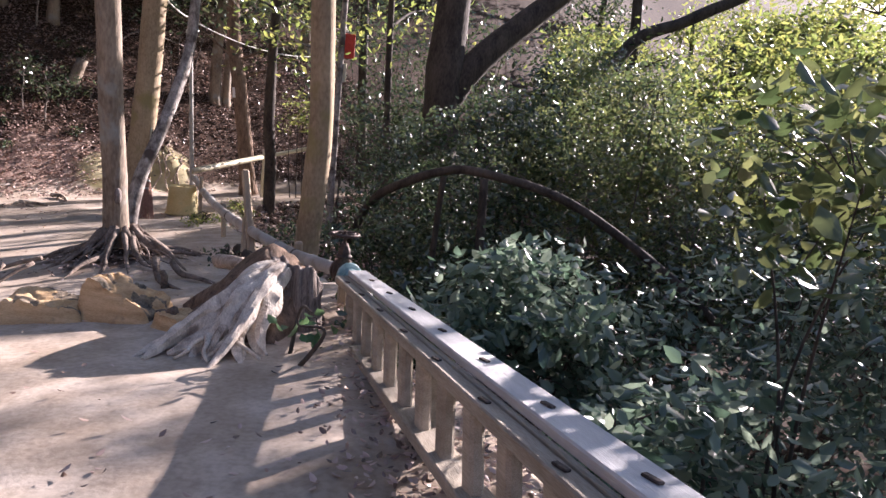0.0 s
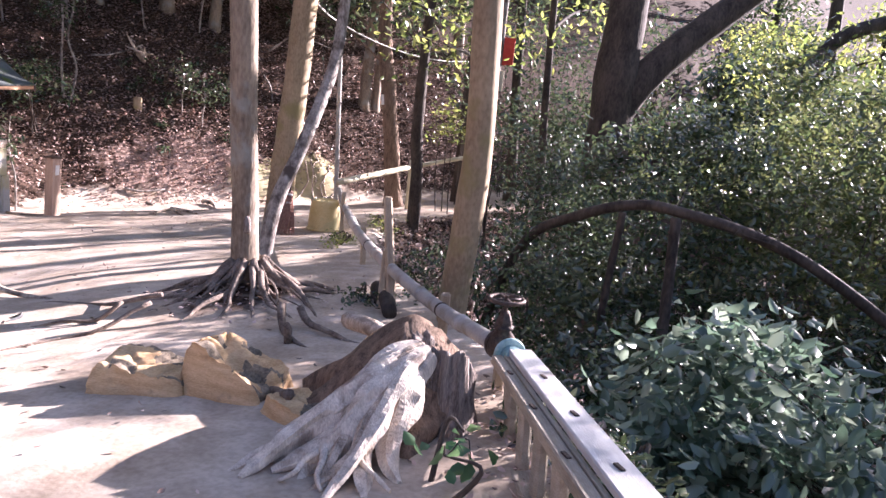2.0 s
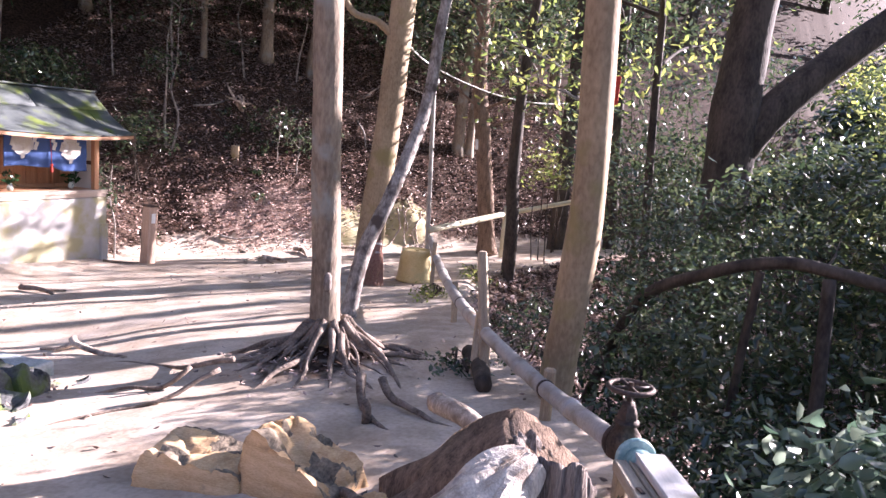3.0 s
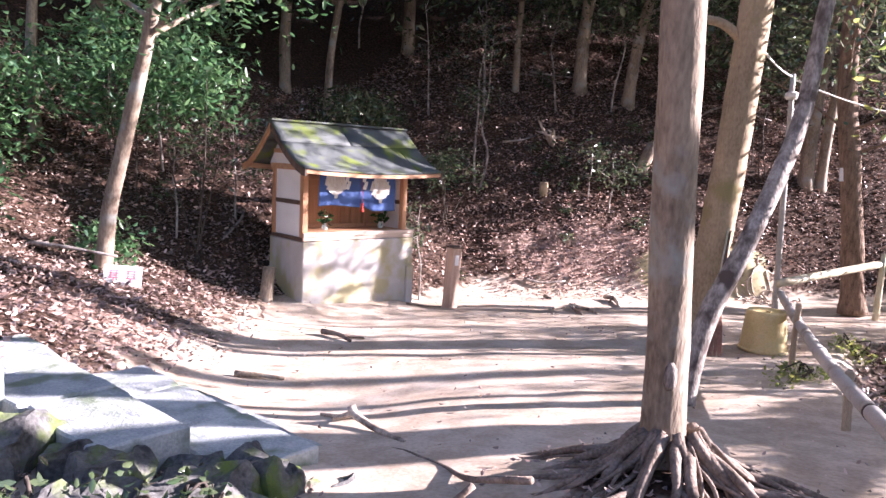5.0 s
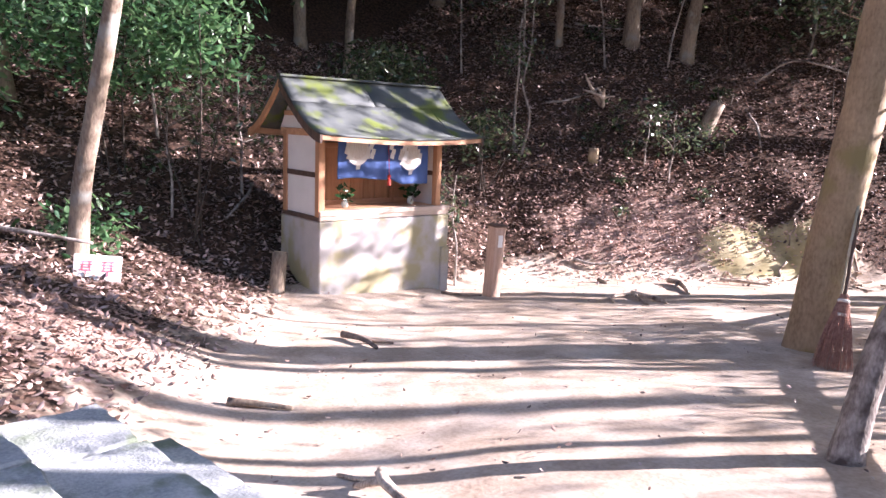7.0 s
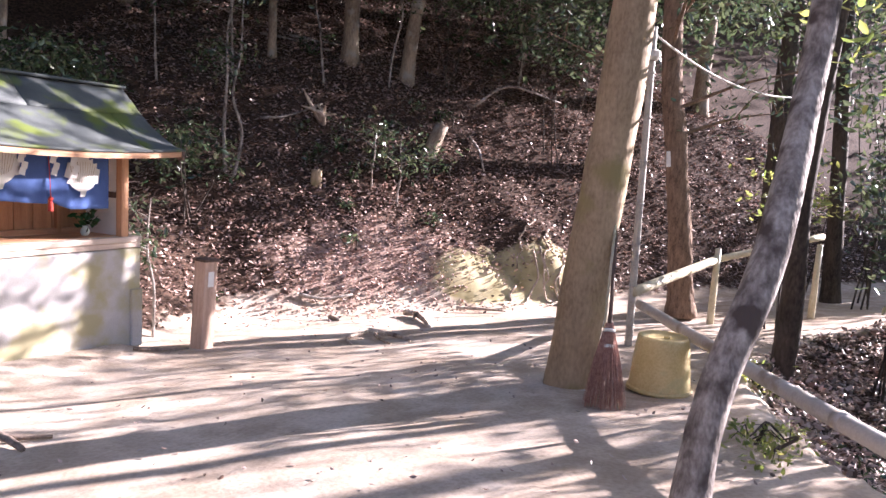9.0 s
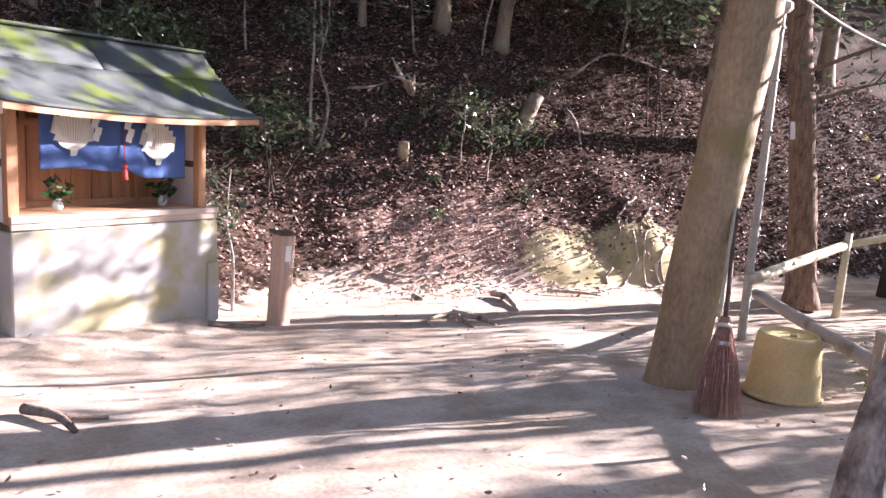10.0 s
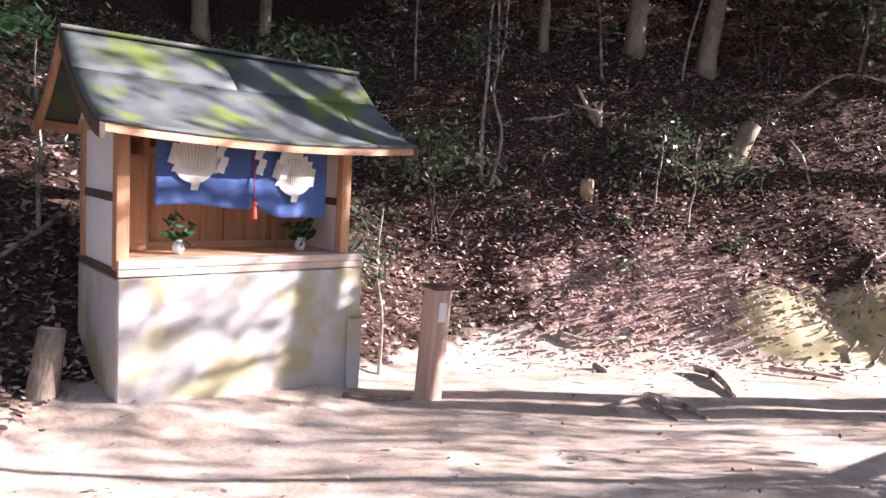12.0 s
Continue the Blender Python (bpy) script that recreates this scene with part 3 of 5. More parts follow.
def build_curtains():
    c = thing("split_curtain", SHRINE @ pose(0, 0.0, 0), "indigo cotton split curtain with white lotus crests, hung under the eave", "curtain")
    left = cloth(0.235, 0.93, 1.93, lambda f: 1.43 + 0.015 * math.sin(f * 5), INDIGO, c, 0.4)
    right = cloth(0.90, 1.56, 1.93, lambda f: 1.355 + 0.12 * max(0, 1 - f * 2.4) ** 1.5, INDIGO, c, 2.1)
    for panel, u0, z0 in ((left, 0.49, 1.545), (right, 1.265, 1.475)):
        part("crest", crest(u0, z0, 0.36, 0.40), COTTON, panel, "white lotus crest").location.y = -0.026
        crest_ribs(u0, z0, 0.36, 0.40, panel)
    v, f = tube([(0.15, 0, 1.935), (1.68, 0, 1.935)], 0.012, 8)
    tubes("rod", [(v, f)], BAMBOO, c)
    return c


build_curtains()


def build_shide(x, z):
    s = thing("paper_streamer", SHRINE @ pose(x, -0.05, z), "white folded zigzag paper streamer hanging below the eave", "streamer", "paper streamers")
    bm = bmesh.new()
    px, pz = 0.0, 0.0
    for k in range(4):
        w, h = 0.055, 0.062
        q = [bm.verts.new((px + dx, -0.003 * k, pz + dz)) for dx, dz in ((0, 0), (w, -0.012), (w - 0.014, -h - 0.012), (-0.014, -h))]
        bm.faces.new(q)
        px, pz = px + (0.030 if k % 2 else -0.022) , pz - h * 0.86
    ob = part("fold", bm, PAPER, s)
    so = ob.modifiers.new("thick", "SOLIDIFY")
    so.thickness = 0.0015
    return s


for sx, sz in ((0.66, 1.90), (0.955, 1.90), (1.15, 1.88)):
    build_shide(sx, sz)


def build_tassel():
    t = thing("tassel", SHRINE @ pose(0.93, -0.05, 1.35), "red silk cord with a knotted tassel between the curtains", "tassel")
    part("skirt", lathe([(0.006, 0.09), (0.016, 0.08), (0.024, 0.0)], 12), RED, t)
    part("knot", lathe([(0.004, 0.085), (0.020, 0.10), (0.022, 0.115), (0.004, 0.135)], 10), RED, t)
    v, f = tube([(0, 0, 0.13), (0.004, 0.02, 0.35), (0, 0.04, 0.57)], 0.004, 6)
    tubes("cord", [(v, f)], RED, t)


build_tassel()


def build_offering(x, y):
    o = thing("offering_vase", SHRINE @ pose(x, y, 1.068), "glossy green evergreen sprigs in a small white vase", "vase", "vases on the shrine ledge")
    part("vase", lathe([(0.028, 0), (0.045, 0.03), (0.042, 0.06), (0.022, 0.085), (0.03, 0.10)], 16), GLAZE, o, smooth=True)
    pts = []
    for k in range(46):
        a, h = rng.uniform(0, 6.28), rng.uniform(0.08, 0.26)
        r = 0.02 + 0.085 * math.sin(min(1, (h - 0.06) / 0.2) * 2.6)
        pts.append((math.cos(a) * r * 0.7, math.sin(a) * r * 0.7, h))
    leaf_cloud("sprig", pts, 0.085, SAKAKI, o, 1.2, -0.4, 0.55)
    return o


build_offering(0.49, 0.24)
build_offering(1.50, 0.26)


# ---- post, sign, small posts beside the shrine ----
def build_post():
    p = thing("guide_post", pose(-8.80, 11.94, -0.25, 1, 2, 80), "squared cedar guide post with a weathered cap board, set in sand", "post")
    part("shaft", box((0.17, 0.17, 1.07), (0, 0, 0.535), 0.006), POSTWOOD, p)
    part("cap", box((0.205, 0.20, 0.03), (0, 0, 1.08), 0.006), DARKWOOD, p)
    part("plate", box((0.075, 0.004, 0.16), (0.0, -0.088, 0.88), 0.001), PAPER, p, "pale paper label")
    return p


build_post()


def bars(parent, strokes, mat, depth):
    for cx, cz, w, h, a in strokes:
        part("stroke", box((w, 0.003, h), (cx, depth, cz), 0, pose(0, 0, 0, 0, a, 0)), mat, parent)


def build_sign():
    zz = z_at(-9.5, 7.15)
    s = thing("notice_board", pose(-9.50, 7.16, zz - 0.06, -14, 6, 66), "small white notice board with two pink characters, stuck in leaf litter", "sign")
    part("board", box((0.40, 0.012, 0.235), (0, 0, 0.17), 0.003), PAPER, s)
    for cx in (-0.095, 0.085):
        bars(s, [(cx, 0.225, 0.105, 0.013, 0), (cx, 0.197, 0.105, 0.012, 0), (cx, 0.172, 0.08, 0.012, 0), (cx, 0.145, 0.105, 0.012, 0), (cx - 0.03, 0.185, 0.012, 0.09, 4), (cx + 0.03, 0.185, 0.012, 0.09, -4), (cx, 0.118, 0.013, 0.045, 0)], PINKRED, -0.0085)
    for x in (-0.12, 0.12):
        part("peg", box((0.025, 0.02, 0.30), (x, 0.018, 0.02), 0.003), STAKE, s)


build_sign()


def build_cut_stump(x, y, r, h, lean, name, label, mat=STAKE, bark=BARK, turn=0, side=0):
    s = thing(name, pose(x, y, z_at(x, y) - 0.05, lean, side, turn), label, "stump")
    pts = [(0, 0, -0.1), (0, 0, h * 0.3), (0, 0, h * 0.7), (0, 0, h)]
    tubes("trunk", [tube(pts, [r * 1.35, r * 1.08, r, r], 14, 0.15, True, x)], bark, s)
    part("cut_face", lathe([(r * 0.9, h + 0.002), (r * 0.86, h + 0.010)], 14), mat, s, "pale sawn face")
    return s


build_cut_stump(-9.85, 9.30, 0.085, 0.50, -12, "tree_stump", "short sawn stump with peeling bark beside the shrine base", turn=30)


# ---- trees ----
def trunk_mesh(points, r0, r1, n=8, sides=14, flare=0.0, wob=0.12, knots=0.06, seed=0.0):
    pts = curve_points(points, n)
    rad = []
    for i in range(len(pts)):
        s = i / (len(pts) - 1)
        rad.append(r0 + (r1 - r0) * s + flare * r0 * max(0, 1 - s * 7) ** 2)
    return tube(pts, rad, sides, wob, True, seed, knots)


def limbs_from(points, count, reach, r, seed, low=0.45, rise=0.5):
    """Side limbs leaving a trunk line; returns tubes and tip places."""
    rs = random.Random(seed)
    line = curve_points(points, 10)
    out, tips = [], []
    for k in range(count):
        i = int(len(line) * rs.uniform(low, 0.97))
        p = line[min(i, len(line) - 1)]
        a = rs.uniform(0, 6.283)
        L = reach * rs.uniform(0.5, 1.1)
        d = Vector((math.cos(a), math.sin(a), rise * rs.uniform(0.3, 1.2)))
        mid = p + d * L * 0.5 + Vector((rs.uniform(-.2, .2), rs.uniform(-.2, .2), 0.1)) * L * 0.4
        end = p + d * L
        pts = curve_points([p, mid, end], 4)
        out.append(tube(pts, [r * (1 - 0.85 * j / (len(pts) - 1)) for j in range(len(pts))], 6, 0, False))
        for j in range(4, len(pts)):
            tips.append(pts[j])
        for b in range(3):
            q = pts[rs.randint(3, len(pts) - 1)]
            e = q + Vector((rs.uniform(-1, 1), rs.uniform(-1, 1), rs.uniform(-0.2, 0.7))) * L * 0.35
            out.append(tube([q, (q + e) / 2 + Vector((0, 0, 0.05)), e], [r * 0.35, r * 0.25, r * 0.1], 5, 0, False))
            tips += [e, (q + e) / 2]
    return out, tips


def foliage(tips, per, spread, flat=0.6):
    t = np.array([list(p) for p in tips])
    c = np.repeat(t, per, 0)
    return c + rng.normal(0, 1, c.shape) * np.array([spread, spread, spread * flat])


def build_tree(points, r0, r1, bark, label, flare=0.0, limb=0, reach=2.0, limb_r=0.05, per=25, leaf=0.11, leaf_mat=None,
               spread=0.4, seed=1, low=0.6, group="", sides=14, rise=0.5, extra=(), name="tree", up=0.5):
    base = Vector(points[0])
    t = thing(name, pose(*base), label, "tree", group)
    loc = [Vector(p) - base for p in points]
    if loc[0].z > -0.2:
        loc[0] = loc[0] - Vector((0, 0, 0.25))
    tubes("trunk", [trunk_mesh(loc, r0, r1, 8, sides, flare, seed=seed)], bark, t)
    for pts, a, b in extra:
        tubes("limb", [trunk_mesh([Vector(p) - base for p in pts], a, b, 6, 10, seed=seed)], bark, t)
    if limb:
        ls, tips = limbs_from(loc, limb, reach, limb_r, seed, low, rise)
        tubes("branchwork", ls, bark, t)["kind"] = "stuff"
        if per:
            leaf_cloud("crown", foliage(tips, per, spread), leaf, leaf_mat or LEAF, t)["kind"] = "stuff"
    return t


# big pale tree on its root mound, with the thin leaning one beyond it
a_tree = build_tree([(-3.06, 7.10, 0.48), (-3.075, 7.06, 1.3), (-3.085, 6.93, 3.0), (-3.09, 6.80, 4.5), (-3.1, 6.9, 7.0), (-3.0, 7.0, 9.5)], 0.115, 0.085, BARK,
           "tall pale-barked tree standing on exposed roots", 1.1, 9, 2.6, 0.06, 26, 0.11, LEAF, 0.45, 3, 0.72, sides=20)
build_tree([(-3.78, 8.95, 0.36), (-3.70, 9.1, 0.95), (-3.51, 9.35, 1.65), (-3.37, 9.85, 2.6), (-3.30, 10.0, 3.6), (-3.1, 10.3, 5.4), (-3.0, 10.6, 7.4)], 0.085, 0.05, BARK_GREY,
           "thin leaning tree with grey lichen-patched bark", 0.5, 6, 1.8, 0.035, 22, 0.10, LEAF, 0.4, 5, 0.75)
build_tree([(-4.84, 11.80, 0.05), (-4.76, 11.78, 0.9), (-4.62, 11.75, 2.2), (-4.47, 11.72, 4.0), (-4.25, 11.8, 6.5), (-4.2, 11.9, 9.0)], 0.205, 0.14, BARK_SMOOTH,
           "stout leaning tree with smooth tan bark", 0.22, 9, 3.0, 0.07, 26, 0.11, LEAF, 0.5, 7, 0.70, sides=20,
           extra=[([(-4.5, 11.72, 3.5), (-4.75, 11.55, 3.75), (-5.05, 11.35, 3.85), (-5.25, 11.25, 4.25), (-5.7, 11.0, 5.2)], 0.06, 0.03)])
build_tree([(-1.25, 6.84, 0.1), (-1.25, 6.83, 0.8), (-1.16, 6.74, 2.0), (-1.19, 6.57, 4.0), (-1.1, 6.5, 6.5), (-0.9, 6.7, 9.0)], 0.125, 0.07, BARK_SMOOTH,
           "slender tan-barked tree rising behind the grey pipe", 0.3, 8, 2.4, 0.05, 26, 0.11, LEAF_SUN, 0.45, 11, 0.66, sides=16)
build_tree([(-3.11, 13.51, -0.35), (-3.06, 13.35, 0.9), (-3.08, 13.2, 1.9), (-2.97, 12.95, 3.6), (-2.7, 12.9, 6.0)], 0.12, 0.06, BARK_DARK,
           "thin dark tree with a crooked stem on the bank", 0.2, 9, 1.5, 0.02, 5, 0.10, LEAF, 0.35, 13, 0.55)
c_tree = build_tree([(-4.20, 16.36, 0.30), (-4.28, 16.34, 1.0), (-4.45, 16.3, 2.4), (-4.63, 16.28, 4.0), (-4.7, 16.3, 8.5)], 0.18, 0.12, ROTTEN,
                    "straight brown tree with a small white tag", 0.25, 12, 1.9, 0.03, 8, 0.12, LEAF, 0.4, 17, 0.5)
part("tag", box((0.11, 0.02, 0.21), (-0.30, -0.185, 1.92), 0.002, pose(0, 0, 0, 0, -4, 12)), PAPER, c_tree, "small white marking tag")
build_tree([(-10.25, 7.25, 0.65), (-10.05, 7.28, 1.4), (-9.75, 7.35, 2.3), (-9.2, 7.45, 3.9), (-8.6, 7.6, 6.5)], 0.10, 0.06, BARK,
           "slender grey tree leaning over the leafy bank", 0.3, 7, 2.0, 0.035, 24, 0.11, LEAF_GREEN, 0.4, 19, 0.6)

tubes("knot", [tube(curve_points([(0.05, -0.125, 0.60), (0.05, -0.128, 0.66), (0.048, -0.122, 0.74)], 3), [0.015, 0.03, 0.034, 0.035, 0.034, 0.03, 0.012], 9, 0.3)], STUMPBARK, a_tree, "dark weeping knot")

# trunks on the hillside
HILL_TREES = [(-10.9, 18.65, 0.17, 0.25), (-9.9, 19.15, 0.15, 0.7), (-11.9, 17.5, 0.09, 0.1), (-6.25, 20.5, 0.16, 0.25), (-6.0, 20.7, 0.12, 0.3), (-14.5, 12.9, 0.13, 0.1),
              (-13.85, 13.5, 0.09, 0.6), (-15.5, 9.5, 0.16, 0.3), (-12.95, 7.5, 0.09, 0.05), (-13.5, 22.5, 0.2, 0.3), (-8.6, 23.5, 0.2, 0.2), (-16.5, 18.5, 0.2, 0.2), (-4.6, 24.5, 0.2, 0.2),
              (-15.0, 5.0, 0.18, 0.2), (-18, 12.5, 0.2, 0.2), (-11.0, 23.5, 0.2, 0.2), (-14.5, 16.5, 0.16, 0.2)]
for i, (x, y, r, lean) in enumerate(HILL_TREES):
    z = z_at(x, y)
    build_tree([(x, y, z), (x + lean * 0.25, y - 0.05, z + 1.2), (x + lean * 0.8, y + 0.05, z + 3.5), (x + lean * 1.3, y, z + 7.5)], r, r * 0.55, BARK,
               "slim hillside tree rooted in leaf litter", 0.45, 12, 3.7, 0.05, 42, 0.21, LEAF, 0.9, 30 + i, 0.47, "trees on the slope", 10, 0.35)

# saplings: thin crooked stems
SAPLINGS = [(-11.05, 15.15, 3.6, 1), (-11.0, 15.2, 3.0, 2), (-12.67, 15.4, 2.4, 3), (-10.85, 17.7, 2.4, 4), (-10.0, 18.6, 2.4, 5), (-8.2, 21.2, 2.8, 6), (-12.3, 9.1, 2.0, 7), (-11.2, 8.7, 1.3, 8), (-11.4, 9.8, 1.6, 9),
            (-9.3, 16.7, 0.9, 10), (-8.85, 16.8, 1.2, 11), (-9.75, 12.25, 1.6, 12), (-15.4, 15.7, 2.6, 13), (-12.0, 16.5, 3.0, 16), (-13.0, 20.0, 3.0, 17)]
for x, y, h, sd in SAPLINGS:
    rs = random.Random(sd)
    z = z_at(x, y)
    pts = [(x, y, z)]
    px, py = x, y
    for k in range(1, 6):
        px += rs.uniform(-0.14, 0.14) * h / 3
        py += rs.uniform(-0.10, 0.10) * h / 3
        pts.append((px, py, z + h * k / 5))
    build_tree(pts, 0.012 + 0.006 * h, 0.007, BARK_GREY, "thin crooked sapling on the leafy slope", 0.2, 5, 0.7, 0.010, 5, 0.10, LEAF, 0.2, 60 + sd, 0.4, "saplings on the slope", 7, name="sapling")


# ---- root mound, rocks and the old stump ----
def root_line(x, y, angle, length, r, seed, lift=0.06):
    rs = random.Random(seed)
    pts, rad = [], []
    n = 9
    a = angle
    px, py = x, y
    for k in range(n + 1):
        s = k / n
        zz = z_at(px, py) + lift * (1 - s) * (1 + 0.6 * math.sin(s * 9 + seed)) - 0.02 * s
        pts.append((px, py, zz + (0.09 * max(0, 1 - s * 4))))
        rad.append(r * (1 - 0.75 * s))
        a += rs.uniform(-0.35, 0.35)
        px += math.cos(a) * length / n
        py += math.sin(a) * length / n
    return tube(curve_points(pts, 2), np.interp(np.linspace(0, 1, 2 * n + 1), np.linspace(0, 1, n + 1), rad), 7, 0.2, True, seed)


def build_roots():
    t = thing("exposed_roots", pose(0, 0, 0), "tangle of bare grey roots spreading round the pale tree", "roots")
    rs = random.Random(4)
    for k in range(84):
        a = 2 * math.pi * k / 84 + rs.uniform(-0.15, 0.15)
        big = k % 3 == 0
        tubes("root", [root_line(-3.03 + math.cos(a) * 0.13, 7.10 + math.sin(a) * 0.13, a, rs.uniform(0.55, 0.95) if big else rs.uniform(0.35, 0.75), 0.034 if big else 0.015, 100 + k, 0.07)], ROOT, t)
    for x, y, a, L, r, sd in ((-3.4, 6.4, 3.5, 1.6, 0.020, 201), (-3.3, 6.1, 3.8, 1.2, 0.018, 202), (-2.4, 6.3, -0.9, 0.7, 0.032, 203), (-3.6, 6.2, 4.1, 0.8, 0.018, 204), (-2.3, 6.4, 5.5, 0.9, 0.03, 205), (-1.7, 4.75, 2.6, 0.7, 0.03, 206)):
        tubes("root", [root_line(x, y, a, L, r, sd, 0.05)], ROOT, t)
    tubes("root_stub", [tube([(-2.19, 5.92, 0.45), (-2.19, 5.92, 0.70), (-2.20, 5.90, 0.74)], [0.03, 0.028, 0.022], 8)], ROOT, t)
    return t


build_roots()


def build_rock(x, y, size, turn, mat, label, seed, rough=0.07, sink=0.3, tilt=0.0, name="rock", group=""):
    r = thing(name, pose(x, y, z_at(x, y), tilt, tilt * 0.5, turn), label, "rock", group)
    bm = box(size, (0, 0, size[2] * (0.5 - sink)), min(size) * 0.22, None, rough, 3, seed)
    part("stone", bm, mat, r, smooth=False)
    return r


def build_ledge(x, y, L, W, H, turn, seed, label, hollow=0.0, tilt=0.0):
    """A bedded sandstone ledge: layered sides, a broken uneven top."""
    r = thing("rock_ledge", pose(x, y, z_at(x, y) - 0.10, 0, 0, turn), label, "rock", "sandstone ledges")
    nx, ny, nz = 44, 20, 16
    verts, faces, idx = [], [], {}

    def put(p):
        u, v, w = p
        cx, cy = (u - 0.5) * L, (v - 0.5) * W
        q = Vector((cx * 3 + seed, cy * 3, seed * 2))
        edge = 0.72 + 0.28 * (1 - (2 * u - 1) ** 4)
        top = H * (0.74 + 0.10 * noise.noise(q) + 0.07 * noise.noise(q * 2.3) + 0.04 * noise.noise(q * 7) + tilt * (0.5 - u) - 0.10 * math.exp(-(noise.noise(q * 1.7) / 0.05) ** 2) - hollow * math.exp(-((u - 0.6) ** 2 + (v - 0.35) ** 2) * 18)) * (0.55 + 0.45 * (1 - (2 * u - 1) ** 6)) + 0.06
        z = w * max(0.09, top)
        bed = math.floor(z / 0.045)
        inset = 0.040 * noise.noise(Vector((bed * 3.7, cx * 5, seed))) + 0.010 * noise.noise(Vector((cx * 9, cy * 9, z * 14 + seed)))
        k = edge * (1 - 0.12 * w * w) + inset * 1.5
        skirt = 0.4 * (1 - w) ** 1.6 if v < 0.5 else 0.2 * (1 - w)
        return (cx * k, cy * (k + inset * 2 + skirt), z + 0.012 * noise.noise(Vector((cx * 14, cy * 14, seed))) * w)

    def grid(n, m, f):
        base = len(verts)
        for a in range(n + 1):
            for b in range(m + 1):
                verts.append(put(f(a / n, b / m)))
        for a in range(n):
            for b in range(m):
                i0 = base + a * (m + 1) + b
                faces.append((i0, i0 + m + 1, i0 + m + 2, i0 + 1))

    grid(nx, ny, lambda a, b: (a, b, 1))
    grid(nx, nz, lambda a, b: (a, 0, b))
    grid(nx, nz, lambda a, b: (1 - a, 1, b))
    grid(ny, nz, lambda a, b: (1, a, b))
    grid(ny, nz, lambda a, b: (0, 1 - a, b))
    ob = raw("stone", verts, faces, SANDSTONE, r)
    ob.data.materials.append(CRUST)
    for p in ob.data.polygons:
        c = p.center
        if p.index < nx * ny and noise.noise(Vector((c.x * 5 + seed, c.y * 11, 1))) > 0.16:
            p.material_index = 1
    return r


build_ledge(-2.60, 4.98, 0.72, 0.34, 0.25, 8, 3.0, "ochre sandstone ledge worn by feet, half buried in sand", 0.0, 0.25)
build_ledge(-2.10, 5.04, 0.72, 0.34, 0.33, -14, 5.0, "ochre sandstone block with a pale hollow worn in it", 0.3, 0.7)
build_ledge(-1.66, 4.78, 0.46, 0.24, 0.16, -34, 8.0, "low crumbling sandstone edge beside the old stump")


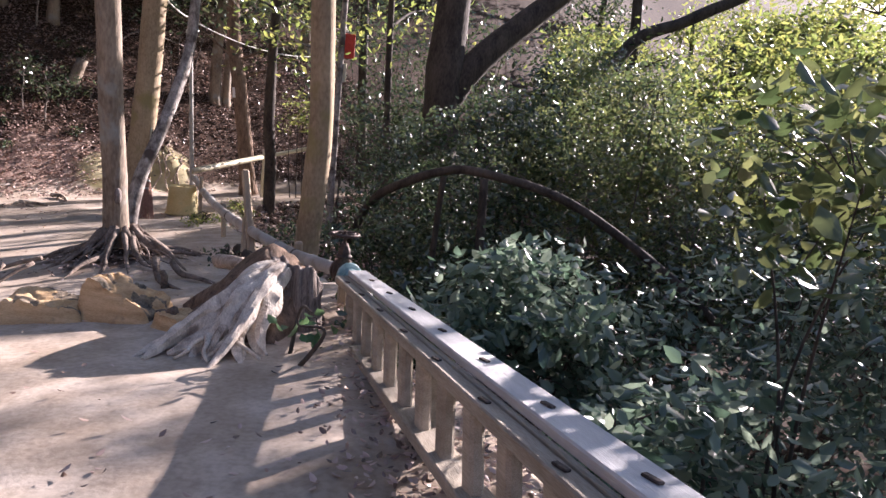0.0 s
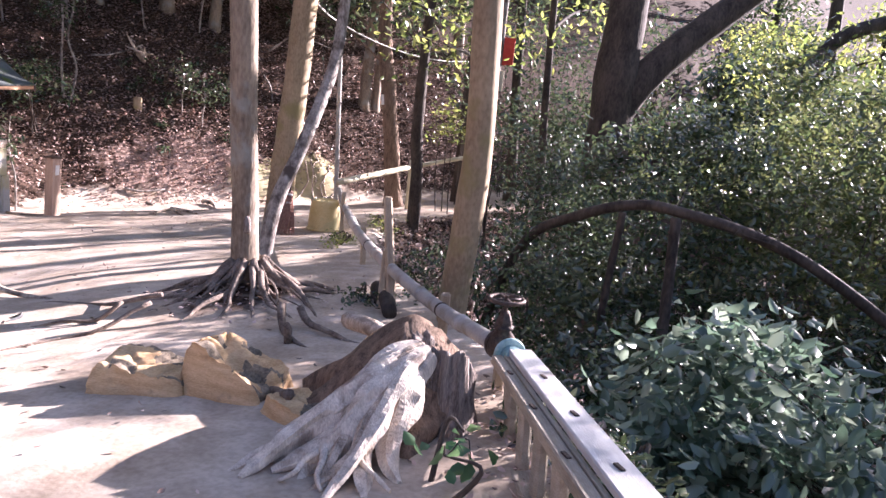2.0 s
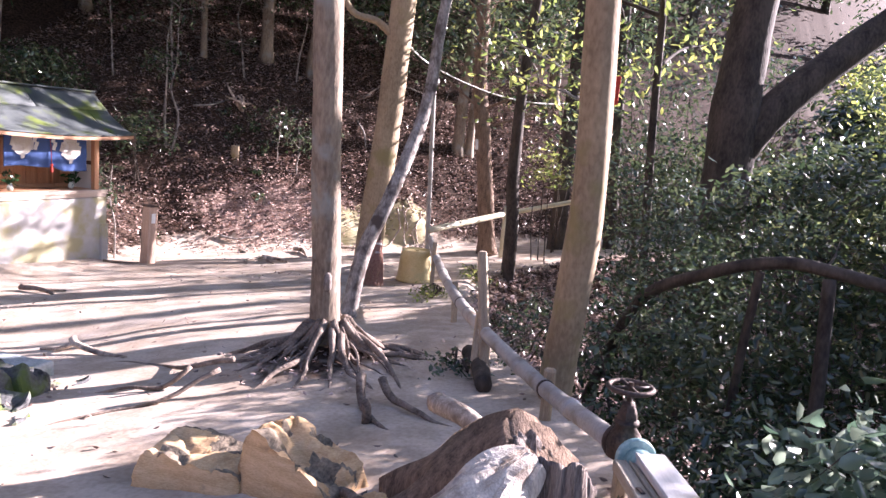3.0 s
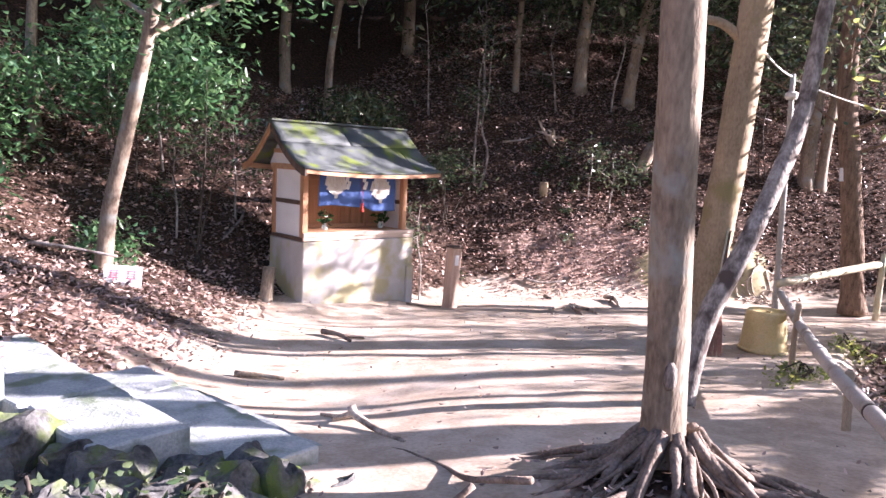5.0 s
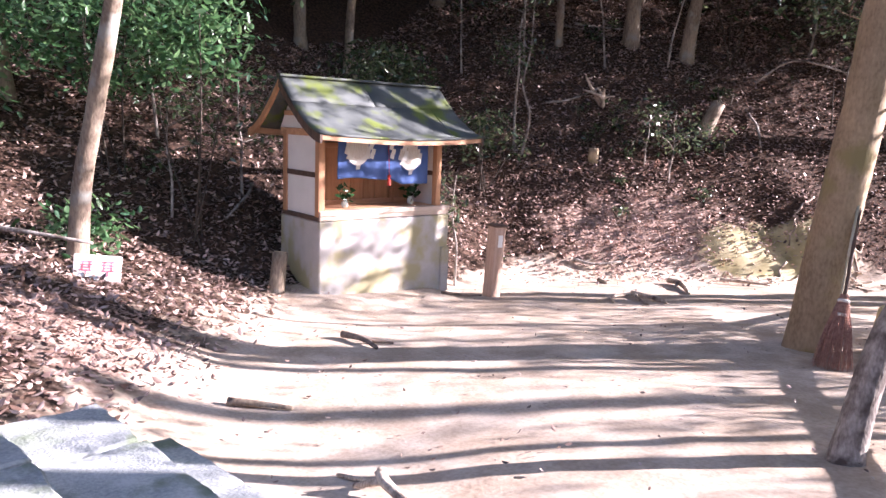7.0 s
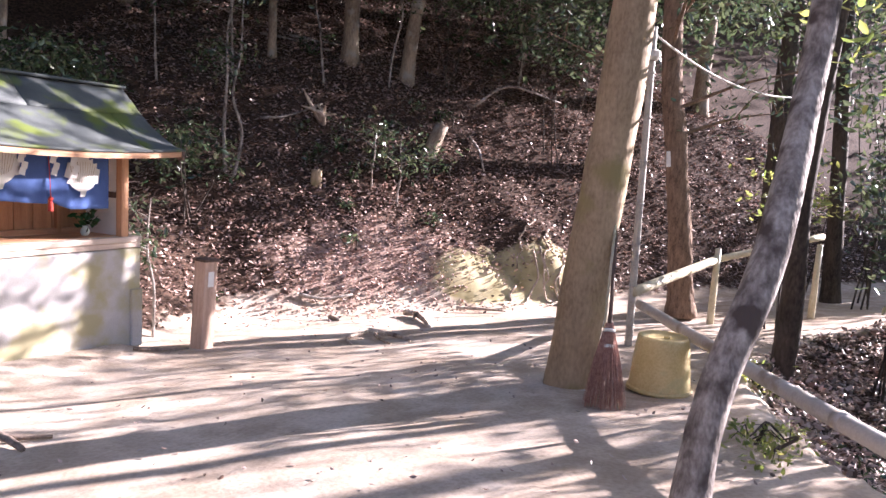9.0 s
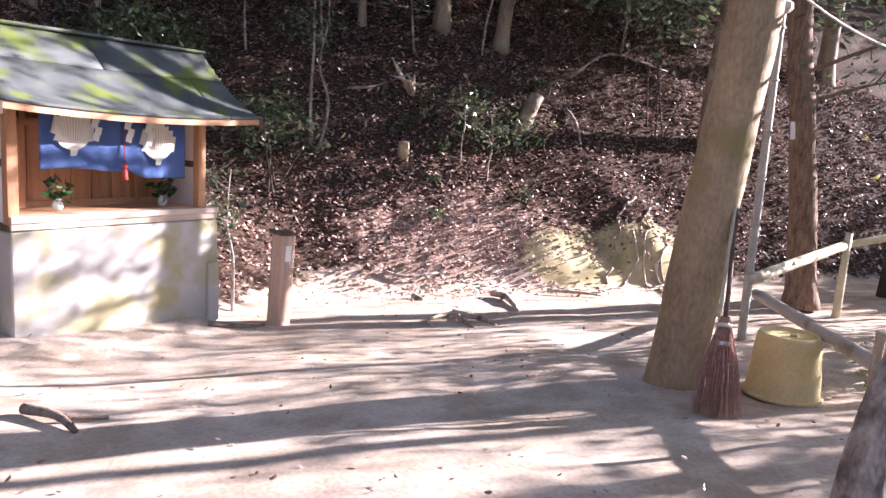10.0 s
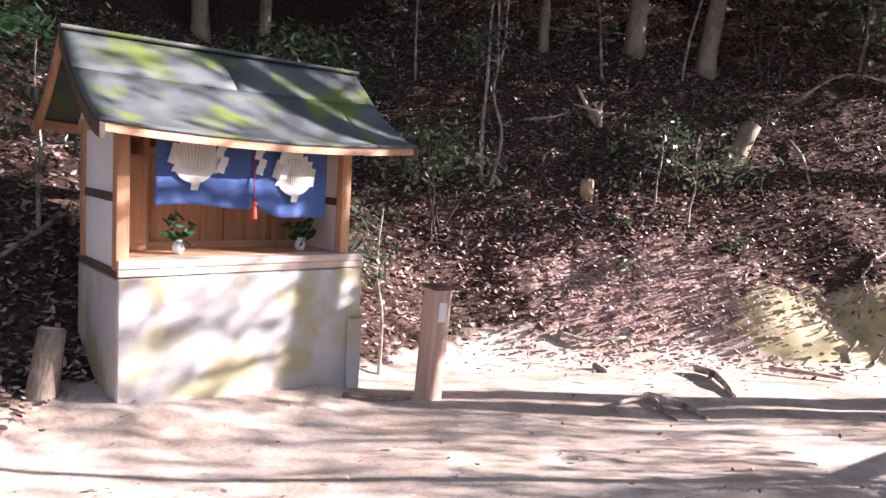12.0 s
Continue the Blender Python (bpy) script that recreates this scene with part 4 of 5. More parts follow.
def build_stump():
    x0, y0 = -0.97, 4.86
    z0 = z_at(x0, y0)
    s = thing("old_stump", pose(x0, y0, z0), "weathered old tree stump, bleached on one flank, with spreading roots", "stump")
    sides, rows = 96, 20
    verts, faces = [], []
    for j in range(rows + 1):
        h = j / rows
        for k in range(sides):
            a = 2 * math.pi * k / sides
            flare = 0.10 * max(0, math.cos(a - 3.3)) ** 4 + 0.05 * max(0, math.cos(a - 5.6)) ** 8 + 0.05 * max(0, math.cos(a - 1.2)) ** 6
            furrow = abs(noise.noise(Vector((math.cos(a) * 6, math.sin(a) * 6, h * 0.7)))) * 0.045
            r = 0.195 + (1 - h) ** 2.2 * flare - furrow + 0.02 * noise.noise(Vector((math.cos(a) * 2, math.sin(a) * 2, h * 2))) - 0.03 * h
            top = 1.13 - z0 + 0.03 * math.cos(a - 3.9) + 0.045 * noise.noise(Vector((math.cos(a) * 3.5, math.sin(a) * 3.5, 4))) - 0.15 * max(0, math.cos(a - 0.82)) ** 1.5
            verts.append((r * math.cos(a), r * math.sin(a), -0.08 + (top + 0.08) * h))
    for j in range(rows):
        for k in range(sides):
            a, b = j * sides + k, j * sides + (k + 1) % sides
            faces.append((a, b, b + sides, a + sides))
    # hollow, rotted top
    ring = rows * sides
    for depth, f in ((-0.015, 0.80), (-0.14, 0.62), (-0.18, 0.05)):
        base = len(verts)
        for k in range(sides):
            v = verts[rows * sides + k]
            verts.append((v[0] * f, v[1] * f, v[2] + depth))
        for k in range(sides):
            a, b = ring + k, ring + (k + 1) % sides
            faces.append((a, b, base + (k + 1) % sides, base + k))
        ring = base
    raw("trunk", verts, faces, STUMPBARK, s, "furrowed grey trunk with a hollow top")
    high = 1.12 - z0
    # the bleached buttress: narrow ridges that run down from the rim, split and part into roots
    rs = random.Random(12)
    for n in range(13):
        f = n / 12
        side = radians(220 + 32 * f)
        reach = 0.62 + 0.24 * math.sin(f * 3.1) + rs.uniform(-0.16, 0.16)
        r = rs.uniform(0.024, 0.044)
        pts = []
        for q, h in ((0.0, 1.0), (0.22, 0.86), (0.45, 0.60), (0.68, 0.30), (0.86, 0.10), (1.0, 0.0)):
            rr = 0.15 + reach * q
            aa = side + (0.32 * (f - 0.5) + 0.13 * math.sin(n * 2.3)) * q * q + 0.10 * math.sin(q * 5 + n * 1.7) * q
            px, py = rr * math.cos(aa), rr * math.sin(aa)
            g = z_at(x0 + px, y0 + py) - z0
            pts.append((px, py, g + (high - g) * h + 0.02 * math.sin(n * 2.4 + q * 3) - 0.01))
        dense = curve_points(pts, 7)
        rad = np.interp(np.linspace(0, 1, len(dense)), (0, 0.3, 0.55, 0.8, 1), (r * 1.0, r * 1.5, r * 1.35, r * 0.9, r * 0.35))
        tubes("root", [tube(dense, rad, 10, 0.5, True, n * 3 + 1, 0.6)], BLEACHED if n % 4 != 2 else DEADWOOD, s, "bleached splitting root", False)
    # rotted wood under the ridges and the dark flank behind
    for n, (ang, reach, r, h) in enumerate(((3.5, 0.50, 0.13, 0.75), (3.1, 0.62, 0.15, 0.8), (2.7, 0.72, 0.16, 0.85), (2.3, 0.72, 0.15, 0.8), (4.05, 0.40, 0.11, 0.42), (4.45, 0.34, 0.09, 0.35))):
        pts = []
        for q in (0, 0.3, 0.6, 1.0):
            rr = 0.08 + reach * q
            px, py = rr * math.cos(ang + 0.1 * q), rr * math.sin(ang + 0.1 * q)
            pts.append((px, py, z_at(x0 + px, y0 + py) - z0 + high * h * (1 - q) ** 1.2 - 0.02))
        dense = curve_points(pts, 6)
        rad = np.interp(np.linspace(0, 1, len(dense)), (0, 0.5, 1), (r * 1.2, r, r * 0.4))
        tubes("root", [tube(dense, rad, 12, 0.35, True, n * 5 + 2, 0.4)], ROTTEN, s, "rotten brown flank")
    for n, (ax, ay, bx, by, r) in enumerate(((-0.50, -0.44, -0.58, -0.34, 0.022), (-0.38, -0.62, -0.30, -0.80, 0.022), (-0.45, -0.55, -0.62, -0.52, 0.018), (-0.22, -0.62, -0.06, -0.74, 0.016), (-0.36, -0.66, -0.50, -0.78, 0.016))):
        pts = [(ax + (bx - ax) * q + 0.02 * math.sin(q * 5 + n), ay + (by - ay) * q, z_at(x0 + ax + (bx - ax) * q, y0 + ay + (by - ay) * q) - z0 + 0.09 * (1 - q) + 0.01) for q in (0, 0.35, 0.7, 1)]
        dense = curve_points(pts, 5)
        tubes("root", [tube(dense, np.linspace(r, r * 0.4, len(dense)), 8, 0.3, True, n + 40, 0.3)], BLEACHED, s)
    return s


build_stump()


# ---- low timber rail at the start ----
def build_rail():
    a, b = Vector((0.49, 1.05, 1.47)), Vector((-0.68, 5.25, 1.0))
    d = b - a
    L = d.length
    m = Matrix.Translation(a) @ d.to_track_quat("Y", "Z").to_matrix().to_4x4()
    r = thing("timber_rail", m, "low weathered timber rail with slats and a bleached top board", "railing")
    part("top_board", box((0.13, L + 0.6, 0.035), (0.055, L / 2 - 0.3, 0), 0.006), RAILTOP, r, "bleached top board")
    part("inner_rail", box((0.06, L + 0.6, 0.05), (-0.065, L / 2 - 0.3, -0.045), 0.006), GREYWOOD, r)
    part("top_groove", box((0.022, L + 0.6, 0.03), (-0.022, L / 2 - 0.3, -0.03), 0.003), GREYWOOD, r)
    part("bottom_rail", box((0.12, L + 0.5, 0.05), (-0.05, L / 2 - 0.35, -0.36), 0.006), GREYWOOD, r, "bleached foot rail")
    part("outer_rail", box((0.05, L + 0.6, 0.05), (0.095, L / 2 - 0.3, -0.05), 0.006), GREYWOOD, r)
    n = 15
    rs = random.Random(3)
    for k in range(n):
        y = -0.3 + k * (L + 0.2) / n
        part("slat", box((0.05, 0.09, 0.29), (-0.05, y, -0.205), 0.012, pose(0, 0, 0, rs.uniform(-7, -3), 0, 0)), GREYWOOD, r)
    for k in range(8):
        y = 0.2 + k * 0.52
        for x, z in ((0.055, 0.018), (-0.065, -0.019)):
            part("bolt", box((0.02, 0.058, 0.008), (x, y + (0.18 if x < 0 else 0), z + 0.003), 0.003, pose(0, 0, 0, 0, 0, 8)), IRON, r)
    for y in (0.0, L * 0.5, L - 0.1):
        part("post", box((0.09, 0.09, 0.95), (0.02, y, -0.52), 0.006), GREYWOOD, r)
    return r


build_rail()


# ---- pipe with its valve and stakes ----
def build_pipe():
    pts = curve_points([(-0.80, 5.46, 0.97), (-1.30, 6.35, 0.88), (-2.0, 7.55, 0.86), (-2.75, 9.2, 0.78), (-3.6, 11.3, 0.70), (-4.48, 13.6, 0.62)], 8)
    p = thing("water_pipe", pose(0, 0, 0), "long grey plastic water pipe lashed along stakes", "pipe")
    tubes("barrel", [tube(pts, 0.05, 14, 0.03)], PIPE, p)
    for i in (4, 10, 18, 27):
        d = (pts[i + 1] - pts[i]).normalized()
        tubes("joint", [tube([pts[i] - d * 0.035, pts[i] + d * 0.035], 0.056, 14)], PIPE, p)
    for i in (7, 20):
        d = (pts[i + 1] - pts[i]).normalized()
        tubes("lashing", [tube([pts[i] - d * 0.012, pts[i] + d * 0.012], 0.054, 14)], IRON, p, "dark wire lashing")
    return p


build_pipe()


def build_valve():
    v = thing("gate_valve", pose(-0.74, 5.42, 0.97, 0, 0, 25), "rusted iron gate valve with a round handwheel on the pipe's end", "valve")
    part("flange", lathe([(0.085, -0.01), (0.09, 0.0), (0.09, 0.012), (0.085, 0.02)], 20), IRON, v).matrix_local = pose(0, 0.04, 0, 90, 0, 0)
    part("flange", lathe([(0.085, -0.01), (0.09, 0.0), (0.09, 0.012), (0.085, 0.02)], 20), BLUETAPE, v, "teal-taped flange").matrix_local = pose(0, -0.13, 0, 90, 0, 0)
    part("body", lathe([(0.03, -0.075), (0.075, -0.05), (0.08, 0.0), (0.07, 0.05), (0.04, 0.09), (0.055, 0.10), (0.055, 0.115), (0.03, 0.125), (0.026, 0.20)], 18), IRON, v, smooth=True)
    part("bonnet", lathe([(0.05, 0.125), (0.045, 0.15), (0.028, 0.19)], 6), IRON, v)
    part("stem", lathe([(0.012, 0.19), (0.012, 0.29)], 10), IRON, v)
    wheel = [tube([(math.cos(a) * 0.095, math.sin(a) * 0.095, 0.265) for a in np.linspace(0, 2 * math.pi, 25)], 0.012, 8)]
    for k in range(4):
        a = k * math.pi / 2
        wheel.append(tube([(0, 0, 0.265), (math.cos(a) * 0.09, math.sin(a) * 0.09, 0.265)], 0.009, 6))
    tubes("handwheel", wheel, IRON, v)
    tubes("elbow", [tube(curve_points([(0, -0.12, 0), (0, -0.24, -0.02), (0.06, -0.32, -0.10), (0.10, -0.34, -0.25)], 6), 0.05, 14)], PIPE, v, "pale plastic elbow")
    tubes("tape", [tube([(0, -0.13, 0.0), (0, -0.22, -0.01)], 0.058, 14, 0.2)], BLUETAPE, v)
    part("support", box((0.05, 0.05, 0.55), (0.0, 0.0, -0.32), 0.005), STAKE, v)
    return v


build_valve()


def build_stake(base, top, w, label="rough split wooden stake holding up the pipe"):
    b, t = Vector(base), Vector(top)
    d = t - b
    m = Matrix.Translation(b) @ d.to_track_quat("Z", "Y").to_matrix().to_4x4()
    s = thing("stake", m, label, "stake", "stakes along the pipe")
    bm = box((w, w * 0.7, d.length + 0.25), (0, 0, d.length / 2 - 0.125), w * 0.2, None, w * 0.08, 2, base[0] * 5)
    part("shaft", bm, STAKE, s)
    return s


build_stake((-1.72, 6.95, 0.30), (-2.02, 7.60, 1.42), 0.075)
build_stake((-1.85, 6.90, 0.30), (-1.95, 7.42, 0.98), 0.06)
build_stake((-1.26, 6.45, 0.25), (-1.22, 6.30, 0.99), 0.07)
build_stake((-0.72, 5.52, 0.35), (-0.74, 5.56, 1.05), 0.05)
build_stake((-3.62, 11.25, 0.02), (-3.60, 11.22, 0.92), 0.055)
build_stake((-2.62, 9.05, 0.10), (-2.66, 9.10, 0.86), 0.06)


def build_log(a, b, r, label, mat=BARK, name="log"):
    t = thing(name, pose(0, 0, 0), label, "log")
    A, B = Vector(a), Vector(b)
    tubes("trunk", [tube(curve_points([A, (A + B) / 2 + Vector((0.02, 0.01, 0.01)), B], 5), [r * (1 - 0.15 * k / 10) for k in range(11)], 10, 0.2, True, a[0])], mat, t)
    return t


build_log((-1.68, 5.60, 0.93), (-1.28, 5.16, 0.98), 0.055, "short broken log lying on the rotten stump flank", DEADWOOD)
build_log((-2.05, 7.6, z_at(-2.05, 7.6) + 0.05), (-1.72, 6.75, z_at(-1.72, 6.75) + 0.05), 0.07, "dark log edging the trodden path", BARK_DARK)


# ---- pole, rope, far rail ----
def build_pole():
    p = thing("pole", pose(-4.59, 13.84, z_at(-4.59, 13.84)), "tall grey bamboo pole planted beside the path", "pole")
    top = Vector((0.04, -0.43, 3.32))
    pts = [Vector((0, 0, -0.2)) + (top + Vector((0, 0, 0.2))) * k / 8 for k in range(9)]
    tubes("stem", [tube(pts, [0.042 - 0.0012 * k for k in range(9)], 10)], POLE, p)
    for k in range(1, 8):
        d = (pts[k] - pts[k - 1]).normalized()
        tubes("node", [tube([pts[k] - d * 0.008, pts[k] + d * 0.008], 0.046, 10)], POLE, p)
    part("tie", lathe([(0.06, 3.0), (0.085, 3.03), (0.08, 3.08), (0.05, 3.1)], 10), ROPE, p, "knotted pale rope").location = (0.04, -0.40, 0)
    return p


build_pole()


def build_rope(a, b, sag, name, label):
    A, B = Vector(a), Vector(b)
    pts = [A.lerp(B, k / 14) - Vector((0, 0, sag * 4 * (k / 14) * (1 - k / 14))) for k in range(15)]
    r = thing(name, pose(0, 0, 0), label, "rope")
    tubes("strand", [tube(pts, 0.011, 6)], ROPE, r)
    return r


build_rope((-4.56, 13.44, 3.38), (-2.95, 16.9, 3.15), 0.18, "rope", "pale rope slung from the pole towards the trees")
build_rope((-4.56, 13.44, 3.40), (-4.42, 11.75, 3.55), 0.05, "rope", "pale rope slung from the pole to the leaning trunk")


def build_far_rail():
    r = thing("bamboo_rail", pose(0, 0, 0), "pale bamboo handrail on short posts along the onward path", "railing")
    a, b, c = (-4.56, 13.7, 0.73), (-3.81, 16.0, 0.92), (-2.45, 17.1, 1.27)
    tubes("rail", [tube(curve_points([a, b], 8), 0.055, 12)], BAMBOO, r)
    tubes("rail", [tube(curve_points([b, c], 8), 0.045, 12)], BAMBOO, r)
    for x, y, h in ((-3.80, 15.98, 1.35), (-2.5, 17.05, 1.4)):
        zz = z_at(x, y)
        tubes("post", [tube([(x, y, zz - 0.2), (x + 0.01, y, zz + 0.5), (x + 0.02, y, zz + h * 0.75)], [0.05, 0.045, 0.04], 9, 0.1)], BAMBOO, r)
    return r


build_far_rail()


# ---- tub and broom by the leaning tree ----
def build_tub():
    z = z_at(-4.08, 11.85)
    t = thing("plastic_tub", pose(-4.10, 11.88, z + 0.01, 0, 0, 0), "yellowed plastic tub standing upside down beside the broom", "tub")
    part("wall", lathe([(0.245, 0.0), (0.25, 0.02), (0.245, 0.05), (0.222, 0.30), (0.205, 0.43), (0.195, 0.452), (0.18, 0.45), (0.175, 0.437), (0.02, 0.435)], 32), TUB, t, smooth=True)
    part("rim", lathe([(0.247, 0.0), (0.262, 0.006), (0.262, 0.03), (0.248, 0.036)], 32), TUB, t, smooth=True)
    part("handle_nub", box((0.05, 0.03, 0.02), (0.03, -0.02, 0.445), 0.006), TUB, t)
    return t


build_tub()


def build_broom():
    b = thing("besom_broom", pose(-4.43, 11.15, z_at(-4.43, 11.15), 0, 0, 0), "twig besom with a dark handle, leaning on the stout tree", "broom")
    foot, top = Vector((0, 0, 0)), Vector((-0.10, 0.62, 1.42))
    tubes("handle", [tube([foot.lerp(top, s) for s in (0.28, 0.5, 0.75, 1.0)], [0.017, 0.016, 0.015, 0.014], 9)], DARKWOOD, b)
    ts = []
    for k in range(170):
        a, q = rng.uniform(0, 6.28), math.sqrt(rng.uniform(0, 1))
        st = foot.lerp(top, 0.42) + Vector((math.cos(a), math.sin(a), 0)) * 0.028 * q
        en = foot + Vector((math.cos(a) * 0.17 * q, math.sin(a) * 0.09 * q, rng.uniform(-0.01, 0.06)))
        md = st.lerp(en, 0.5) + Vector((math.cos(a), math.sin(a), 0)) * 0.012
        ts.append(tube([st, md, en], [0.004, 0.0035, 0.002], 4, 0, False))
    tubes("brush_head", ts, TWIGS, b, "splayed reddish twigs")["kind"] = "stuff"
    for s in (0.30, 0.38):
        c = foot.lerp(top, s)
        tubes("binding", [tube([c - (top - foot) * 0.008, c + (top - foot) * 0.008], 0.05 - 0.04 * (s - 0.3), 12)], ROPE, b)
    s2 = thing("thin_stick", pose(-4.50, 11.32, z_at(-4.5, 11.32)), "thin pale bamboo stick leaning beside the broom", "stick")
    tubes("stem", [tube([(0, 0, 0), (-0.02, 0.2, 0.75), (-0.03, 0.36, 1.35)], 0.012, 8)], BAMBOO, s2)


build_broom()


# ---- stone steps and the rocks under them ----
def flagstone(x0, x1, y0, y1, top, thick, seed):
    """A worn slab: uneven outline, dished top, chipped edges."""
    bm = box((x1 - x0, y1 - y0, thick), (0, 0, 0), 0.012)
    bmesh.ops.subdivide_edges(bm, edges=[e for e in bm.edges if e.calc_length() > 0.1], cuts=9, use_grid_fill=True)
    for v in bm.verts:
        w = Vector((v.co.x + x0, v.co.y + y0, seed))
        side = max(abs(v.co.x) / (x1 - x0), abs(v.co.y) / (y1 - y0)) * 2
        v.co.x += 0.035 * noise.noise(w * 2.6) * side + 0.012 * noise.noise(w * 11)
        v.co.y += 0.035 * noise.noise(w * 2.6 + Vector((9, 0, 0))) * side + 0.012 * noise.noise(w * 11 + Vector((5, 0, 0)))
        v.co.z += 0.012 * noise.noise(w * 3.5) + 0.006 * noise.noise(w * 13) - 0.02 * max(0, side - 0.9) * 10 * abs(noise.noise(w * 5))
    bmesh.ops.translate(bm, vec=((x0 + x1) / 2, (y0 + y1) / 2, top - thick / 2), verts=bm.verts)
    return bm


def build_steps():
    st = thing("stone_steps", pose(0, 0, 0), "worn flagstone steps with mossy edges at the bank's foot", "steps", kind="structure")
    rows = (((-6.62, -5.86, -4.98), 6.20, 6.50, 0.285), ((-6.95, -6.32, -5.52, -4.74), 5.58, 6.19, 0.46),
            ((-7.7, -6.75, -6.02, -5.10), 5.00, 5.56, 0.64), ((-8.3, -7.35, -6.2), 4.50, 4.98, 0.82))
    for k, (cuts, y0, y1, top) in enumerate(rows):
        for j, (a, b) in enumerate(zip(cuts, cuts[1:])):
            sd = k * 7 + j * 3
            part("flagstone", flagstone(a + 0.012, b - 0.012, y0 + 0.03 * math.sin(sd), y1 - 0.02 * math.cos(sd * 2), top + 0.012 * math.sin(sd * 5), 0.26, sd), CONCRETE, st, smooth=False)
    return st


build_steps()
for k, (x, y, sx, sy, sz) in enumerate(((-4.62, 5.72, 0.5, 0.36, 0.34), (-4.55, 5.30, 0.55, 0.42, 0.34), (-5.05, 5.10, 0.5, 0.4, 0.46), (-4.72, 4.82, 0.46, 0.36, 0.3), (-5.55, 4.75, 0.6, 0.5, 0.55), (-4.25, 5.02, 0.3, 0.26, 0.2), (-5.2, 4.35, 0.55, 0.5, 0.4), (-6.2, 4.5, 0.7, 0.5, 0.6), (-4.45, 5.98, 0.22, 0.22, 0.16), (-4.9, 5.5, 0.34, 0.3, 0.24), (-4.35, 5.42, 0.26, 0.22, 0.2), (-4.85, 4.98, 0.3, 0.22, 0.26), (-5.3, 5.0, 0.3, 0.26, 0.34), (-4.5, 4.6, 0.24, 0.2, 0.16), (-4.1, 5.3, 0.18, 0.15, 0.1))):
    build_rock(x, y, (sx * 0.8, sy * 0.85, sz * 0.72), 37 * k, ROCK, "rough grey rock with green moss under the steps", 20 + k, 0.12, 0.40, 4, "boulder", "boulders under the steps")


def build_stick(pts, r, label, mat=ROOT, name="fallen_stick", extra=()):
    p0 = Vector(pts[0])
    base = Vector((p0.x, p0.y, z_at(p0.x, p0.y)))
    s = thing(name, Matrix.Translation(base), label, "stick", "sticks on the sand")
    line = [Vector((x, y, z_at(x, y) + h)) - base for x, y, h in pts]
    tubes("stem", [tube(curve_points(line, 4), [r * (1 - 0.5 * k / (4 * (len(pts) - 1))) for k in range(4 * (len(pts) - 1) + 1)], 8, 0.25, True, p0.x)], mat, s)
    for e in extra:
        line = [Vector((x, y, z_at(x, y) + h)) - base for x, y, h in e]
        tubes("fork", [tube(curve_points(line, 4), [r * 0.7 * (1 - 0.5 * k / (4 * (len(e) - 1))) for k in range(4 * (len(e) - 1) + 1)], 7, 0.25, True, p0.y)], mat, s)


build_stick([(-5.42, 7.02, 0.12), (-5.35, 7.0, 0.07), (-5.05, 6.95, 0.02), (-4.75, 6.9, 0.0)], 0.035, "bleached forked root lying on the sand", DEADWOOD, extra=[[(-5.42, 7.02, 0.12), (-5.5, 7.05, 0.03), (-5.75, 7.0, 0.01)], [(-5.38, 7.0, 0.08), (-5.55, 6.95, 0.02)]])
build_stick([(-7.2, 7.16, 0.03), (-7.03, 7.32, 0.03), (-6.85, 7.46, 0.02)], 0.03, "short broken branch lying on the sand", BARK)
build_stick([(-7.55, 13.4, 0.06), (-7.35, 13.45, 0.05), (-7.1, 13.4, 0.02), (-6.95, 13.25, 0.01)], 0.035, "forked bare root lying on the sand", DEADWOOD, extra=[[(-7.5, 13.42, 0.05), (-7.3, 13.2, 0.02), (-7.1, 13.05, 0.01)], [(-7.55, 13.4, 0.05), (-7.62, 13.0, 0.03), (-7.45, 12.8, 0.01)]])
build_stick([(-7.8, 15.0, 0.05), (-7.55, 14.85, 0.05), (-7.25, 14.45, 0.03), (-7.1, 14.2, 0.01)], 0.045, "knotty branch lying at the slope's foot", DEADWOOD, extra=[[(-7.6, 14.9, 0.05), (-7.5, 14.6, 0.02)]])
build_stick([(-8.6, 14.3, 0.03), (-8.4, 14.2, 0.02)], 0.04, "stub of branch on the sand", BARK)
build_stick([(-7.3, 15.7, 0.06), (-7.0, 15.8, 0.06), (-6.6, 15.9, 0.03)], 0.03, "pale root at the foot of the mossy bank", DEADWOOD)
build_stick([(-8.05, 8.85, 0.04), (-7.8, 8.9, 0.05), (-7.55, 8.85, 0.02)], 0.035, "dark root breaking through the sand", ROOT, extra=[[(-7.8, 8.9, 0.04), (-7.6, 9.1, 0.02)]])
build_stick([(-9.0, 11.2, 0.03), (-8.85, 11.5, 0.03), (-8.8, 11.75, 0.02)], 0.02, "thin twig at the foot of the shrine", ROOT)
build_cut_stump(-8.85, 18.0, 0.125, 0.62, 0, "sawn_log", "tan sawn log end leaning on the slope", STAKE, BARK, 35, 22)
build_cut_stump(-10.0, 16.1, 0.085, 0.22, 0, "cut_stump", "low yellowish cut stump among leaves", STAKE, BARK_SMOOTH, 0)


